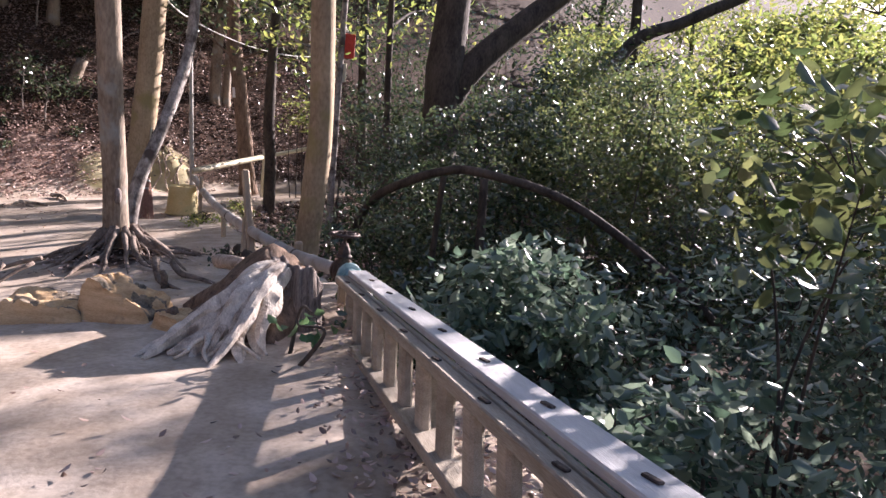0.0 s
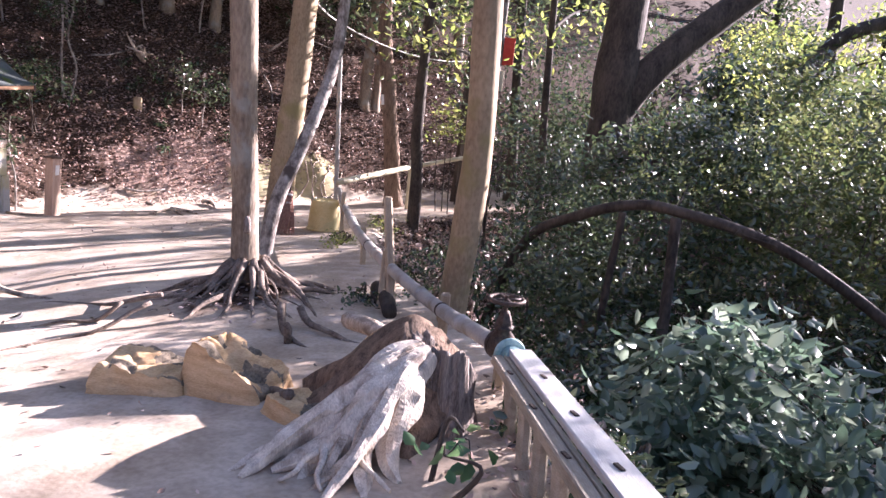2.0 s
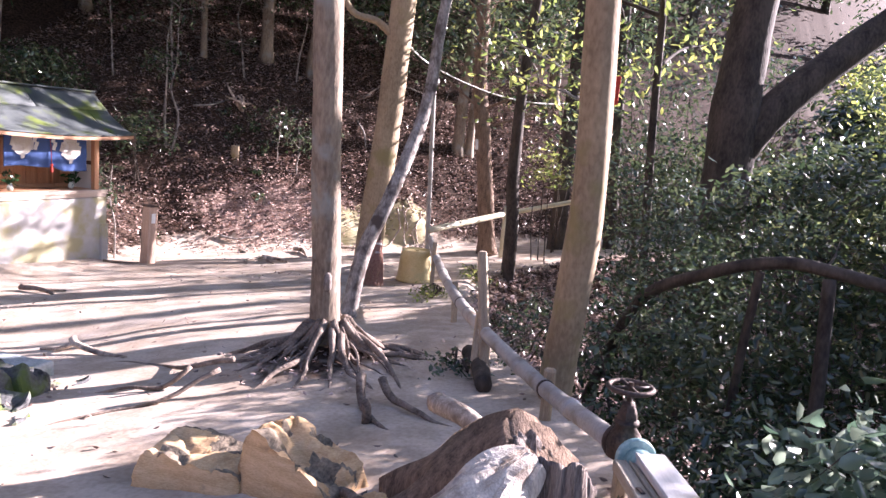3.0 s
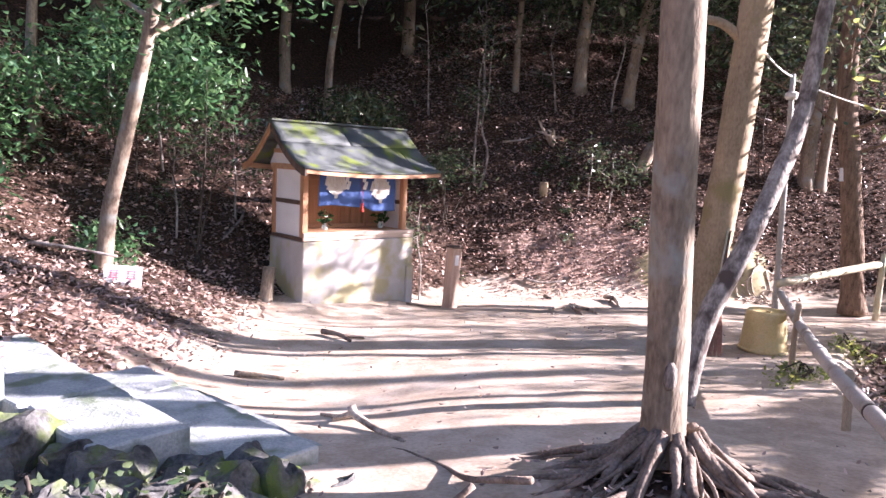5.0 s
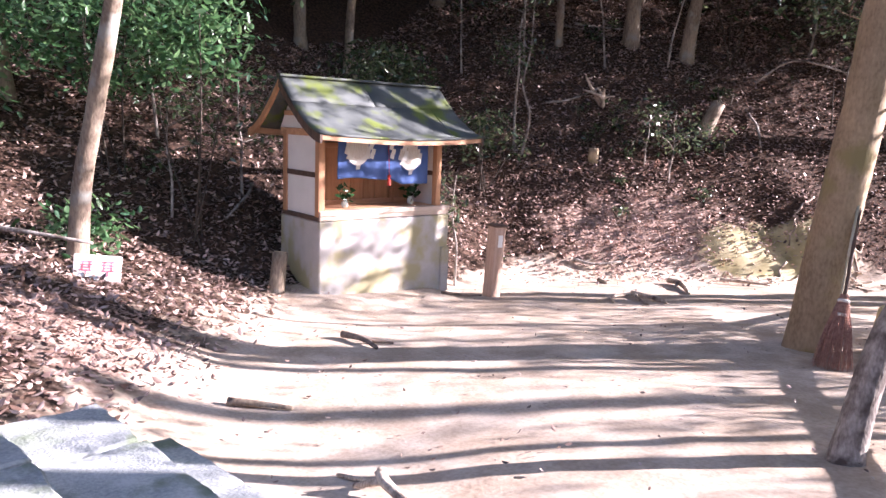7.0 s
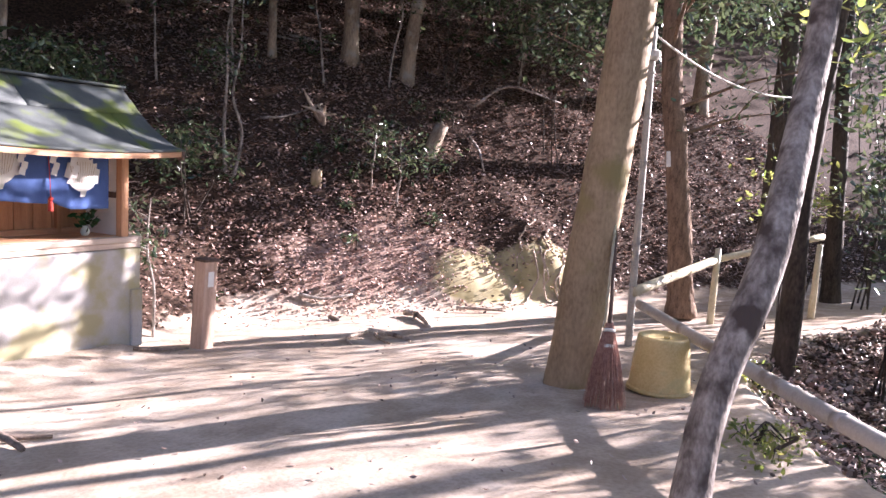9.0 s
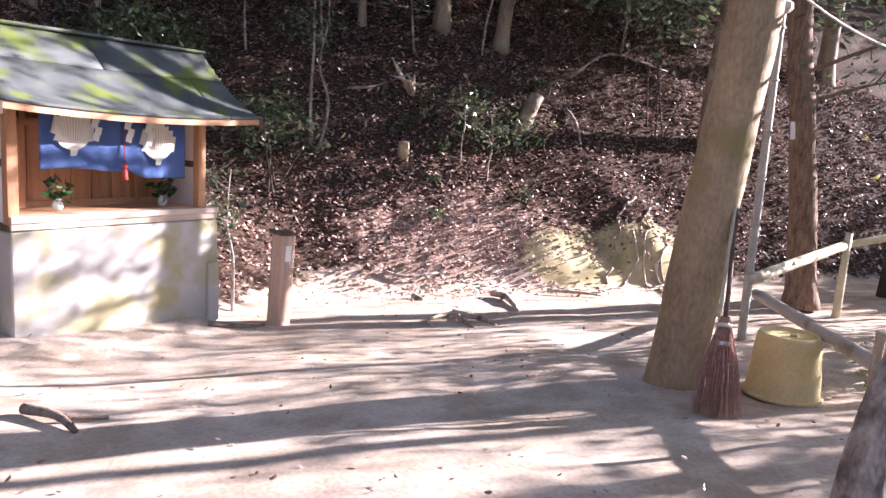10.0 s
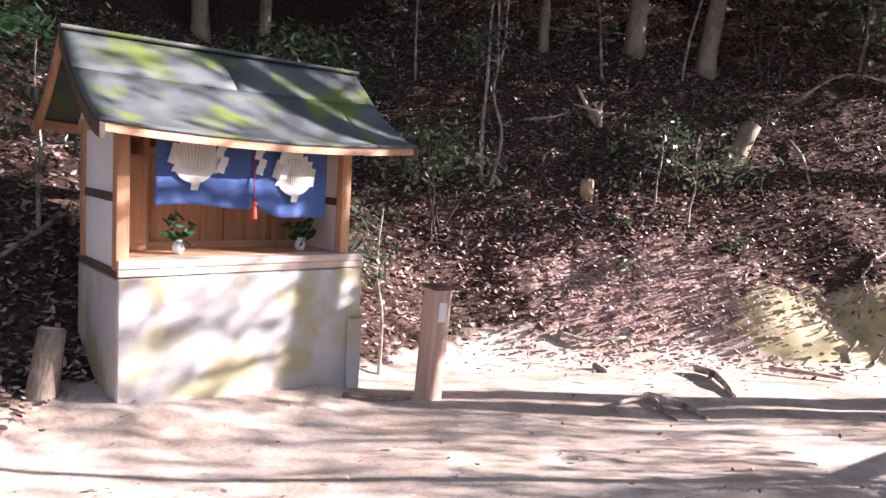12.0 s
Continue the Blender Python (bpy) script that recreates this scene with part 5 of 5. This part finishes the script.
def build_uproot(x, y):
    z = z_at(x, y)
    t = thing("upturned_roots", pose(x, y, z), "bleached splintered root plate sticking out of the slope", "roots")
    rs = random.Random(8)
    for k in range(9):
        e = Vector((rs.uniform(-0.35, 0.35), rs.uniform(-0.3, 0.1), rs.uniform(0.1, 0.55)))
        tubes("root", [tube(curve_points([(0, 0, -0.05), e * 0.5 + Vector((rs.uniform(-.1, .1), 0, 0.05)), e], 4), [0.05 * (1 - 0.09 * j) for j in range(9)], 6, 0.3, True, k)], DEADWOOD, t)


build_uproot(-10.45, 17.0)
# fallen branches on the slope
for k, (x, y, x2, y2, h) in enumerate(((-8.6, 19.6, -7.0, 20.3, 0.9), (-8.4, 18.9, -7.9, 18.4, 0.1), (-12.0, 18.2, -10.9, 18.9, 0.15), (-12.4, 17.8, -11.2, 18.4, 0.1), (-11.2, 16.2, -10.6, 17.2, 0.12), (-9.3, 14.6, -8.7, 15.1, 0.12), (-11.5, 10.0, -10.8, 9.2, 0.3), (-10.6, 6.6, -9.9, 7.3, 0.25))):
    build_stick([(x, y, 0.05), ((x * 2 + x2) / 3 + 0.1, (y * 2 + y2) / 3, h * 0.8), (x2, y2, h)], 0.03, "bare fallen branch among the leaves", BARK_GREY, "fallen_branch")
# pale roots hanging on the cut bank
for k in range(14):
    rs = random.Random(300 + k)
    x, y = -6.9 + rs.uniform(0, 1.6), 17.1 + rs.uniform(0, 1.2)
    pts = [(x, y, 0.06)]
    for j in range(9):
        x, y = x + rs.uniform(-0.10, 0.14), y - rs.uniform(0.05, 0.14)
        pts.append((x, y, rs.uniform(0.005, 0.03)))
    build_stick(pts, 0.02, "pale bare root hanging down the cut bank", DEADWOOD, "bank_root")


# ---- shrubs ----
def build_shrub(c, rad, tips, per, leaf, mat, label, seed, stems=5, spread=0.14, group="", name="shrub", narrow=0.42):
    rs = random.Random(seed)
    gx, gy = c[0], c[1]
    gz = z_at(gx, gy)
    t = thing(name, pose(gx, gy, gz), label, "shrub", group)
    pts, ts = [], []
    for k in range(tips):
        while True:
            p = Vector((rs.uniform(-1, 1), rs.uniform(-1, 1), rs.uniform(-1, 1)))
            if 0.15 < p.length < 1 and noise.noise(p * 2.3 + Vector((seed, 0, 0))) > -0.15:
                break
        q = Vector((p.x * rad[0], p.y * rad[1], p.z * rad[2] + c[2] - gz))
        q.z = max(q.z, z_at(gx + q.x, gy + q.y) - gz + 0.05)
        pts.append(q)
    stem_ends = [pts[int(k * len(pts) / stems)] for k in range(stems)]
    for k, e in enumerate(stem_ends):
        b = Vector((rs.uniform(-0.15, 0.15), rs.uniform(-0.15, 0.15), -0.1))
        m = b.lerp(e, 0.5) + Vector((rs.uniform(-0.2, 0.2), rs.uniform(-0.2, 0.2), 0.15))
        ln = curve_points([b, m, e], 5)
        tubes("stem", [tube(ln, [0.015 * (1 - 0.07 * j) for j in range(len(ln))], 6, 0.2, False)], BARK_DARK, t)
    tw = []
    for k in range(0, len(pts), 3):
        e = min(stem_ends, key=lambda s: (s - pts[k]).length)
        tw.append(tube([e.lerp(pts[k], 0.25), e.lerp(pts[k], 0.65) + Vector((0, 0, 0.04)), pts[k]], [0.005, 0.004, 0.002], 4, 0, False))
    tagged(tubes("twig_mass", tw, BARK_DARK, t), kind="stuff")
    leaf_cloud("foliage", foliage(pts, per, spread, 0.55), leaf, mat, t, 1.0, 0.2, narrow)["kind"] = "stuff"
    return t


LBL = "dense glossy evergreen shrub on the ravine bank"
R_GROUP = "shrubs along the ravine"
# beside and below the rail
build_shrub((1.3, 3.6, 0.15), (0.9, 1.3, 0.75), 150, 22, 0.12, LEAF_BLUE, "dark leafy shrub crowding the timber rail", 401, group=R_GROUP, narrow=0.5)
build_shrub((0.72, 5.75, 0.45), (0.85, 0.8, 0.75), 170, 20, 0.125, LEAF_BLUE, "dark leafy shrub crowding the timber rail", 402, group=R_GROUP, narrow=0.5)
build_shrub((2.5, 5.3, 0.3), (1.2, 1.4, 1.0), 170, 22, 0.11, LEAF_BLUE, LBL, 403, group=R_GROUP)
build_shrub((2.4, 2.2, 0.4), (0.9, 1.2, 0.9), 120, 20, 0.12, LEAF_BLUE, LBL, 404, group=R_GROUP)
build_shrub((-0.05, 6.6, 0.25), (0.75, 0.7, 0.55), 110, 20, 0.085, LEAF, LBL, 405, group=R_GROUP)
build_shrub((4.2, 4.6, 0.9), (1.5, 1.6, 1.5), 190, 22, 0.12, LEAF_BLUE, LBL, 406, group=R_GROUP)
build_shrub((4.0, 7.4, 0.7), (1.5, 1.4, 1.1), 120, 18, 0.11, LEAF, LBL, 407, group=R_GROUP)
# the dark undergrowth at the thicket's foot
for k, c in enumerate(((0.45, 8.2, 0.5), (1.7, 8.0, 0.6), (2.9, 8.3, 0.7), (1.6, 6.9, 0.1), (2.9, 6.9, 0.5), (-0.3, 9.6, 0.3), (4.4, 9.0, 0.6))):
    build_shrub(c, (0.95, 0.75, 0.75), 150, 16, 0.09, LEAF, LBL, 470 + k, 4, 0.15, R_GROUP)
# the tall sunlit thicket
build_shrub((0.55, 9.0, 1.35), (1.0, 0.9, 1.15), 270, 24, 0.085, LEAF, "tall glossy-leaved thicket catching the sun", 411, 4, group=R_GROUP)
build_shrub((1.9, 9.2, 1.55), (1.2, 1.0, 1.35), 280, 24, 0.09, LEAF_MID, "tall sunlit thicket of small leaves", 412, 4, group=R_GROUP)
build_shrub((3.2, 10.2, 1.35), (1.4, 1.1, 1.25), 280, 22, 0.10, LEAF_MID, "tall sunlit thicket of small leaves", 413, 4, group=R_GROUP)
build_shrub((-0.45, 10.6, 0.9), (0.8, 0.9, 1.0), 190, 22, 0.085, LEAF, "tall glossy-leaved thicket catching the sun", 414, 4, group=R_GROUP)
build_shrub((-0.75, 8.2, 0.45), (0.6, 0.7, 0.8), 170, 16, 0.08, LEAF, LBL, 415, group=R_GROUP)
build_shrub((0.9, 7.9, 0.3), (1.2, 0.7, 0.6), 130, 18, 0.09, LEAF, LBL, 416, group=R_GROUP)
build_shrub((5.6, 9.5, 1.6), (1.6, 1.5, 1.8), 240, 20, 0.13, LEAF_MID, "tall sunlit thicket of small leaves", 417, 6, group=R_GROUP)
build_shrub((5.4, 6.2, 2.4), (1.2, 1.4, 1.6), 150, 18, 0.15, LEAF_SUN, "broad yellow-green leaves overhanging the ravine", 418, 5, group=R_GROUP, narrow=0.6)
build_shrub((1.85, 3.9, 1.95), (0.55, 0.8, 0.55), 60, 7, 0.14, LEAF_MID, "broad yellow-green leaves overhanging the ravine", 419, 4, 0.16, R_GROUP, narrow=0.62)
build_shrub((-0.15, 4.35, 0.72), (0.16, 0.5, 0.30), 36, 12, 0.075, LEAF, "low leafy sprigs growing through the rail", 420, 4, 0.07, R_GROUP, narrow=0.5)
build_shrub((-0.45, 5.0, 0.65), (0.16, 0.3, 0.28), 22, 10, 0.07, LEAF, "low leafy sprigs growing through the rail", 421, 3, 0.07, R_GROUP, narrow=0.5)
# further along the bank and over the ravine
build_shrub((-0.9, 13.2, 1.1), (0.9, 1.0, 1.2), 110, 12, 0.10, LEAF, LBL, 431, 6, group=R_GROUP)
build_shrub((-1.4, 16.2, 1.9), (0.9, 1.0, 1.1), 75, 14, 0.11, LEAF, "sparse sunlit bush beside the onward path", 432, 6, group=R_GROUP)
build_shrub((1.0, 15.5, 1.6), (1.6, 1.6, 1.6), 130, 12, 0.12, LEAF_MID, "tall sunlit thicket of small leaves", 433, 6, group=R_GROUP)
build_shrub((-0.2, 19.4, 3.0), (1.8, 1.6, 1.6), 90, 12, 0.13, LEAF, "tall sunlit thicket of small leaves", 434, 6, group=R_GROUP)
build_shrub((-2.3, 11.0, 0.1), (0.5, 1.0, 0.35), 60, 12, 0.07, LEAF, "low green plants edging the sandy path", 435, 4, 0.1, R_GROUP)
build_shrub((-3.4, 12.6, 0.25), (0.25, 0.3, 0.2), 24, 10, 0.06, LEAF_SUN, "low green plants edging the sandy path", 436, 3, 0.07, R_GROUP)
build_shrub((-3.35, 10.6, 0.38), (0.25, 0.5, 0.12), 30, 10, 0.05, LEAF_SUN, "low green plants edging the sandy path", 437, 3, 0.06, R_GROUP)
build_shrub((-2.0, 7.3, 0.5), (0.25, 0.4, 0.15), 26, 9, 0.055, LEAF, "low green plants edging the sandy path", 438, 3, 0.06, R_GROUP)
build_shrub((-3.0, 15.6, 1.9), (0.5, 0.6, 0.45), 34, 10, 0.10, LEAF_SUN, "sparse sunlit bush beside the onward path", 439, 3, 0.15, R_GROUP)
# added in the sun's way, to cast leaf dapples on clearing and shrine
for k, (c, r, n) in enumerate((((0.6, 17.2, 3.3), (1.9, 1.5, 1.2), 62), ((-2.0, 14.6, 2.3), (0.7, 0.9, 0.8), 34), ((0.2, 20.4, 4.6), (2.0, 1.6, 1.2), 60), ((-1.7, 18.4, 3.9), (1.2, 1.1, 1.0), 62), ((-1.5, 19.2, 5.6), (1.5, 1.2, 0.9), 60), ((-3.0, 17.6, 4.5), (0.8, 0.8, 0.7), 24), ((3.0, 15.5, 3.2), (1.6, 1.5, 1.4), 60), ((-2.3, 20.6, 4.4), (1.1, 1.2, 0.9), 34))):
    build_shrub(c, r, n, 9, 0.14, LEAF, "airy sapling with sparse sunlit leaves, added over the ravine to dapple the light", 480 + k, 3, 0.2, R_GROUP)
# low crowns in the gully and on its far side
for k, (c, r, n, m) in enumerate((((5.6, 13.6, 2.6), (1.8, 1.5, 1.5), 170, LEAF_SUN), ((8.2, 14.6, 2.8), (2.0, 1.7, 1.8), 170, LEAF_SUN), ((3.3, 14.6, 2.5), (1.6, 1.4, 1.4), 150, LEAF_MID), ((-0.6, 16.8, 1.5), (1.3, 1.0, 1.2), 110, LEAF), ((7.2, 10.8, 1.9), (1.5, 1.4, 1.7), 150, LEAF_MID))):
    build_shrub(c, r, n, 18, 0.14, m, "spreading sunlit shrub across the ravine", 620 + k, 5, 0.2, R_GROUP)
# the left bank and behind the shrine
L_GROUP = "shrubs on the slope"
for k, (c, r, n, m) in enumerate((((-12.3, 6.3, 2.9), (1.2, 1.2, 1.0), 170, LEAF_GREEN), ((-11.9, 8.3, 3.2), (1.1, 1.1, 0.9), 140, LEAF_GREEN), ((-13.2, 9.6, 3.6), (1.3, 1.2, 1.1), 140, LEAF_GREEN), ((-11.0, 5.6, 1.7), (0.9, 0.9, 0.8), 130, LEAF_GREEN),
                                  ((-10.9, 8.9, 3.0), (0.8, 0.7, 0.6), 60, LEAF_GREEN), ((-12.6, 13.2, 3.0), (0.9, 1.0, 0.45), 90, LEAF), ((-13.8, 5.0, 3.2), (1.5, 1.4, 1.4), 150, LEAF_GREEN), ((-11.0, 14.2, 1.9), (0.6, 0.7, 0.5), 30, LEAF),
                                  ((-10.6, 7.5, 0.95), (0.35, 0.35, 0.25), 20, LEAF_GREEN), ((-11.3, 19.4, 6.2), (1.6, 1.4, 0.9), 90, LEAF), ((-9.2, 19.6, 5.6), (1.2, 1.2, 0.8), 70, LEAF), ((-7.0, 19.8, 4.6), (1.0, 1.1, 0.8), 50, LEAF))):
    build_shrub(c, r, n, 18, 0.115, m, "blue-green evergreen understorey bush over the leafy slope", 450 + k, 4, 0.17, L_GROUP)
# leafy weeds among the boulders
for k, (x, y, r) in enumerate(((-4.48, 5.28, 0.15), (-4.62, 4.92, 0.17), (-4.80, 4.60, 0.18))):
    build_shrub((x, y, z_at(x, y) + 0.12), (r, r, 0.11), 14, 7, 0.075, LEAF, "low dark weeds growing among the mossy boulders", 590 + k, 3, 0.06, "weeds among the boulders", "weed")
# seedlings scattered on the slope
for k in range(26):
    rs = random.Random(500 + k)
    x, y = rs.uniform(-12, -8.2), rs.uniform(12.5, 19)
    if float(litter_at(x, y)) > 0.7:
        build_shrub((x, y, z_at(x, y) + 0.14), (0.12, 0.12, 0.12), 8, 5, 0.09, LEAF, "small green seedling among fallen leaves", 500 + k, 2, 0.05, "seedlings on the slope", "seedling")


# a leafy seedling by the stump
build_shrub((-0.80, 4.15, 0.92), (0.13, 0.12, 0.12), 8, 2, 0.085, LEAF_GREEN, "young broad-leaved seedling beside the stump", 560, 2, 0.04, "", "seedling", 0.7)


# ---- trees over the ravine ----
build_tree([(-0.15, 11.8, -1.2), (-0.12, 11.8, 1.0), (-0.11, 11.81, 2.5), (-0.05, 12.0, 3.8), (0.25, 12.3, 6.5), (0.5, 12.5, 9.0)], 0.34, 0.2, BARK_DARK, "massive dark tree forking above the thicket", 0.1, 8, 2.8, 0.06, 20, 0.15, LEAF_SUN, 0.6, 71, 0.75, sides=16,
           extra=[([(-0.1, 11.82, 2.3), (0.44, 12.0, 3.03), (1.53, 12.6, 4.05), (3.2, 13.3, 5.6), (5.0, 14, 7.5)], 0.24, 0.12)])
build_tree([(2.6, 17.2, -1.5), (2.9, 17.25, 1.0), (3.95, 17.47, 3.85), (5.37, 17.64, 4.71), (7.05, 17.8, 5.59), (10.5, 18.4, 7.5)], 0.16, 0.12, BARK_DARK, "dark tree leaning out over the ravine", 0.1, 2, 1.0, 0.02, 4, 0.13, LEAF_SUN, 0.4, 73, 0.7)
build_tree([(-1.25, 8.9, 0.2), (-0.86, 8.22, 1.05), (-0.38, 7.72, 1.44), (0.05, 7.52, 1.60), (0.39, 7.38, 1.59), (0.94, 7.26, 1.48), (1.42, 7.1, 1.27), (2.2, 6.9, 0.75), (2.8, 6.7, 0.2)], 0.045, 0.042, BARK_DARK, "fallen trunk arching over the ravine bank", 0.0, 5, 0.6, 0.012, 0, seed=75, low=0.3, name="arching_trunk")
build_tree([(0.36, 7.2, -0.8), (0.35, 7.22, 0.6), (0.34, 7.36, 1.55)], 0.05, 0.04, BARK_DARK, "bare dark stem under the arching trunk", 0, 0, name="dead_stem")
build_tree([(-0.12, 7.8, -0.6), (-0.1, 7.7, 0.6), (-0.05, 7.56, 1.52)], 0.035, 0.03, BARK_DARK, "bare dark stem under the arching trunk", 0, 0, name="dead_stem")
r_tree = build_tree([(-1.75, 11.75, -0.6), (-1.72, 11.7, 1.5), (-1.68, 11.65, 3.2), (-1.6, 11.7, 7.0)], 0.06, 0.04, BARK_GREY, "thin pale tree with a red cloth tied on", 0, 7, 1.6, 0.025, 16, 0.11, LEAF_SUN, 0.4, 77, 0.55)
part("cloth", box((0.17, 0.03, 0.34), (0.18, -0.08, 3.62), 0.008, None, 0.02, 2, 4), RED, r_tree, "red cloth strip")
part("marker", box((0.10, 0.03, 0.28), (0.10, -0.07, 3.22), 0.006, None, 0.01, 1, 6), BAMBOO, r_tree, "yellow marker strip")
for k, (x, y, r, sd) in enumerate(((-3.1, 18.3, 0.2, 81), (-2.0, 19.2, 0.15, 82), (7.2, 11.2, 0.15, 86), (-1.0, 14.6, 0.09, 87), (11.0, 10.5, 0.22, 88), (5.0, 19.5, 0.22, 89), (7.8, 8.5, 0.2, 90), (8.5, 4.5, 0.2, 91))):
    z = z_at(x, y)
    rs = random.Random(sd)
    dx = rs.uniform(-0.4, 0.5)
    # crowns over the ravine take LEAF_SUN, which has backlight in its colour
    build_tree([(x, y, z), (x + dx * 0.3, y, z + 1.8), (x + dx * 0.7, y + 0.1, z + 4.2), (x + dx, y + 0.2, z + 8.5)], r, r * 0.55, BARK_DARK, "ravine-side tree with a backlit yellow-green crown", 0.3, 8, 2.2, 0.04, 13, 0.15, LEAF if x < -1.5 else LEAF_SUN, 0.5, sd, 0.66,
               "trees beyond the ravine", 12, 0.4)
# the wood beyond
for k in range(50):
    rs = random.Random(700 + k)
    a = radians(rs.uniform(-12, 24) if k < 17 else rs.uniform(66, 100)) if k < 24 else radians(rs.uniform(-75, -12) if k < 34 else rs.uniform(20, 62))
    d = rs.uniform(20, 46) if k < 24 else rs.uniform(20, 34) if k < 34 else rs.uniform(24, 44)
    x, y = -2 + math.sin(a) * d, 6 + math.cos(a) * d
    z = z_at(x, y)
    h = rs.uniform(8, 13)
    across, out = 0.73 * x - 0.68 * y, 0.68 * (x + 6) + 0.73 * (y - 10)
    if -22.5 < across < -0.5:   # heights capped under the rays, to let the low sun in
        h = min(h, 0.24 * out - z - 0.4)
        if h < 3:
            continue
    # crowns in the sun's quarter get the leaf colour that holds the backlight
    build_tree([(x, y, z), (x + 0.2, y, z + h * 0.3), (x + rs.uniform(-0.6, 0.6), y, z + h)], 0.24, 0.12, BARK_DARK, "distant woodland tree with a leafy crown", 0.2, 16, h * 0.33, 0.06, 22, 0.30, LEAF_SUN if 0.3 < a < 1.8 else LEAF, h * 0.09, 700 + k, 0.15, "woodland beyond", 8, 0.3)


# ---- fallen leaves ----
def scatter(n, x0, x1, y0, y1, keep):
    x, y = rng.uniform(x0, x1, n), rng.uniform(y0, y1, n)
    k = keep(x, y) > rng.uniform(0, 1, n)
    x, y = x[k], y[k]
    z = np.array([z_at(a, b) for a, b in zip(x, y)])
    return np.stack([x, y, z + rng.uniform(0.004, 0.05, len(z))], 1)


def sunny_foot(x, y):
    """1 where dark leaves are thinned so the painted sunlit band and the moss show."""
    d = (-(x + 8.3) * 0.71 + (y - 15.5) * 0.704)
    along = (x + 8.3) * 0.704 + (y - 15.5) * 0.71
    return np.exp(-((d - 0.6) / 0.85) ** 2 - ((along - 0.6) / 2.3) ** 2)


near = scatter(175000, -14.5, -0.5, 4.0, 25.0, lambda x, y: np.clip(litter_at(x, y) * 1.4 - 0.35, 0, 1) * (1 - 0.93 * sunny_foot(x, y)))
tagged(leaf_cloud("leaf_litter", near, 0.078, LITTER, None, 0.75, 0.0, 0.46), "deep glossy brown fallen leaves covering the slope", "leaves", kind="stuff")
bank = scatter(42000, -3.6, 3.5, 2.5, 18.0, lambda x, y: np.clip(litter_at(x, y) * 1.4 - 0.35, 0, 1))
tagged(leaf_cloud("leaf_litter", bank, 0.085, LITTER, None, 0.75, 0.0, 0.46), "brown fallen leaves covering the ravine bank", "leaves", kind="stuff")
# spread of the paled leaves that stand for sun on the slope's foot
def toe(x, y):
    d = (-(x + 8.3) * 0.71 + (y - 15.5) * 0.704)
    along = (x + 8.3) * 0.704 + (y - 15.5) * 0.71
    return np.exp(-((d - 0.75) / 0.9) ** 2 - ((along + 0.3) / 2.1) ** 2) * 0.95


lit_dry = np.concatenate([scatter(30000, -11.5, -5.0, 12.5, 18.5, toe), scatter(3500, -9.8, -6.2, 4.6, 8.6, lambda x, y: np.clip(litter_at(x, y) - 0.1, 0, 0.6))])
tagged(leaf_cloud("leaf_litter", lit_dry, 0.07, LITTER_PALE, None, 0.7, 0.0, 0.5), "dry leaves at the foot of the slope, sunlight put into their pale colour", "leaves", kind="stuff")
path = scatter(3200, -9.5, 0.4, 1.0, 15.0, lambda x, y: 0.45 - litter_at(x, y))
path = np.concatenate([path, scatter(1600, -5.9, -4.2, 4.1, 5.9, lambda x, y: np.clip((-3.9 - x) * 0.9, 0, 0.9)), scatter(900, -3.9, -2.2, 6.2, 7.8, lambda x, y: np.exp(-((x + 3.0) ** 2 + (y - 7.0) ** 2) / 0.5)), scatter(6500, -1.0, 0.5, 1.6, 5.6, lambda x, y: np.clip((x + 0.62 + 0.13 * (y - 3)) * 1.5, 0.02, 1))])
tagged(leaf_cloud("leaf_litter", path, 0.042, LITTER, None, 0.6, 0.0, 0.5), "scattered dry leaf scraps on the sand", "leaves", kind="stuff")
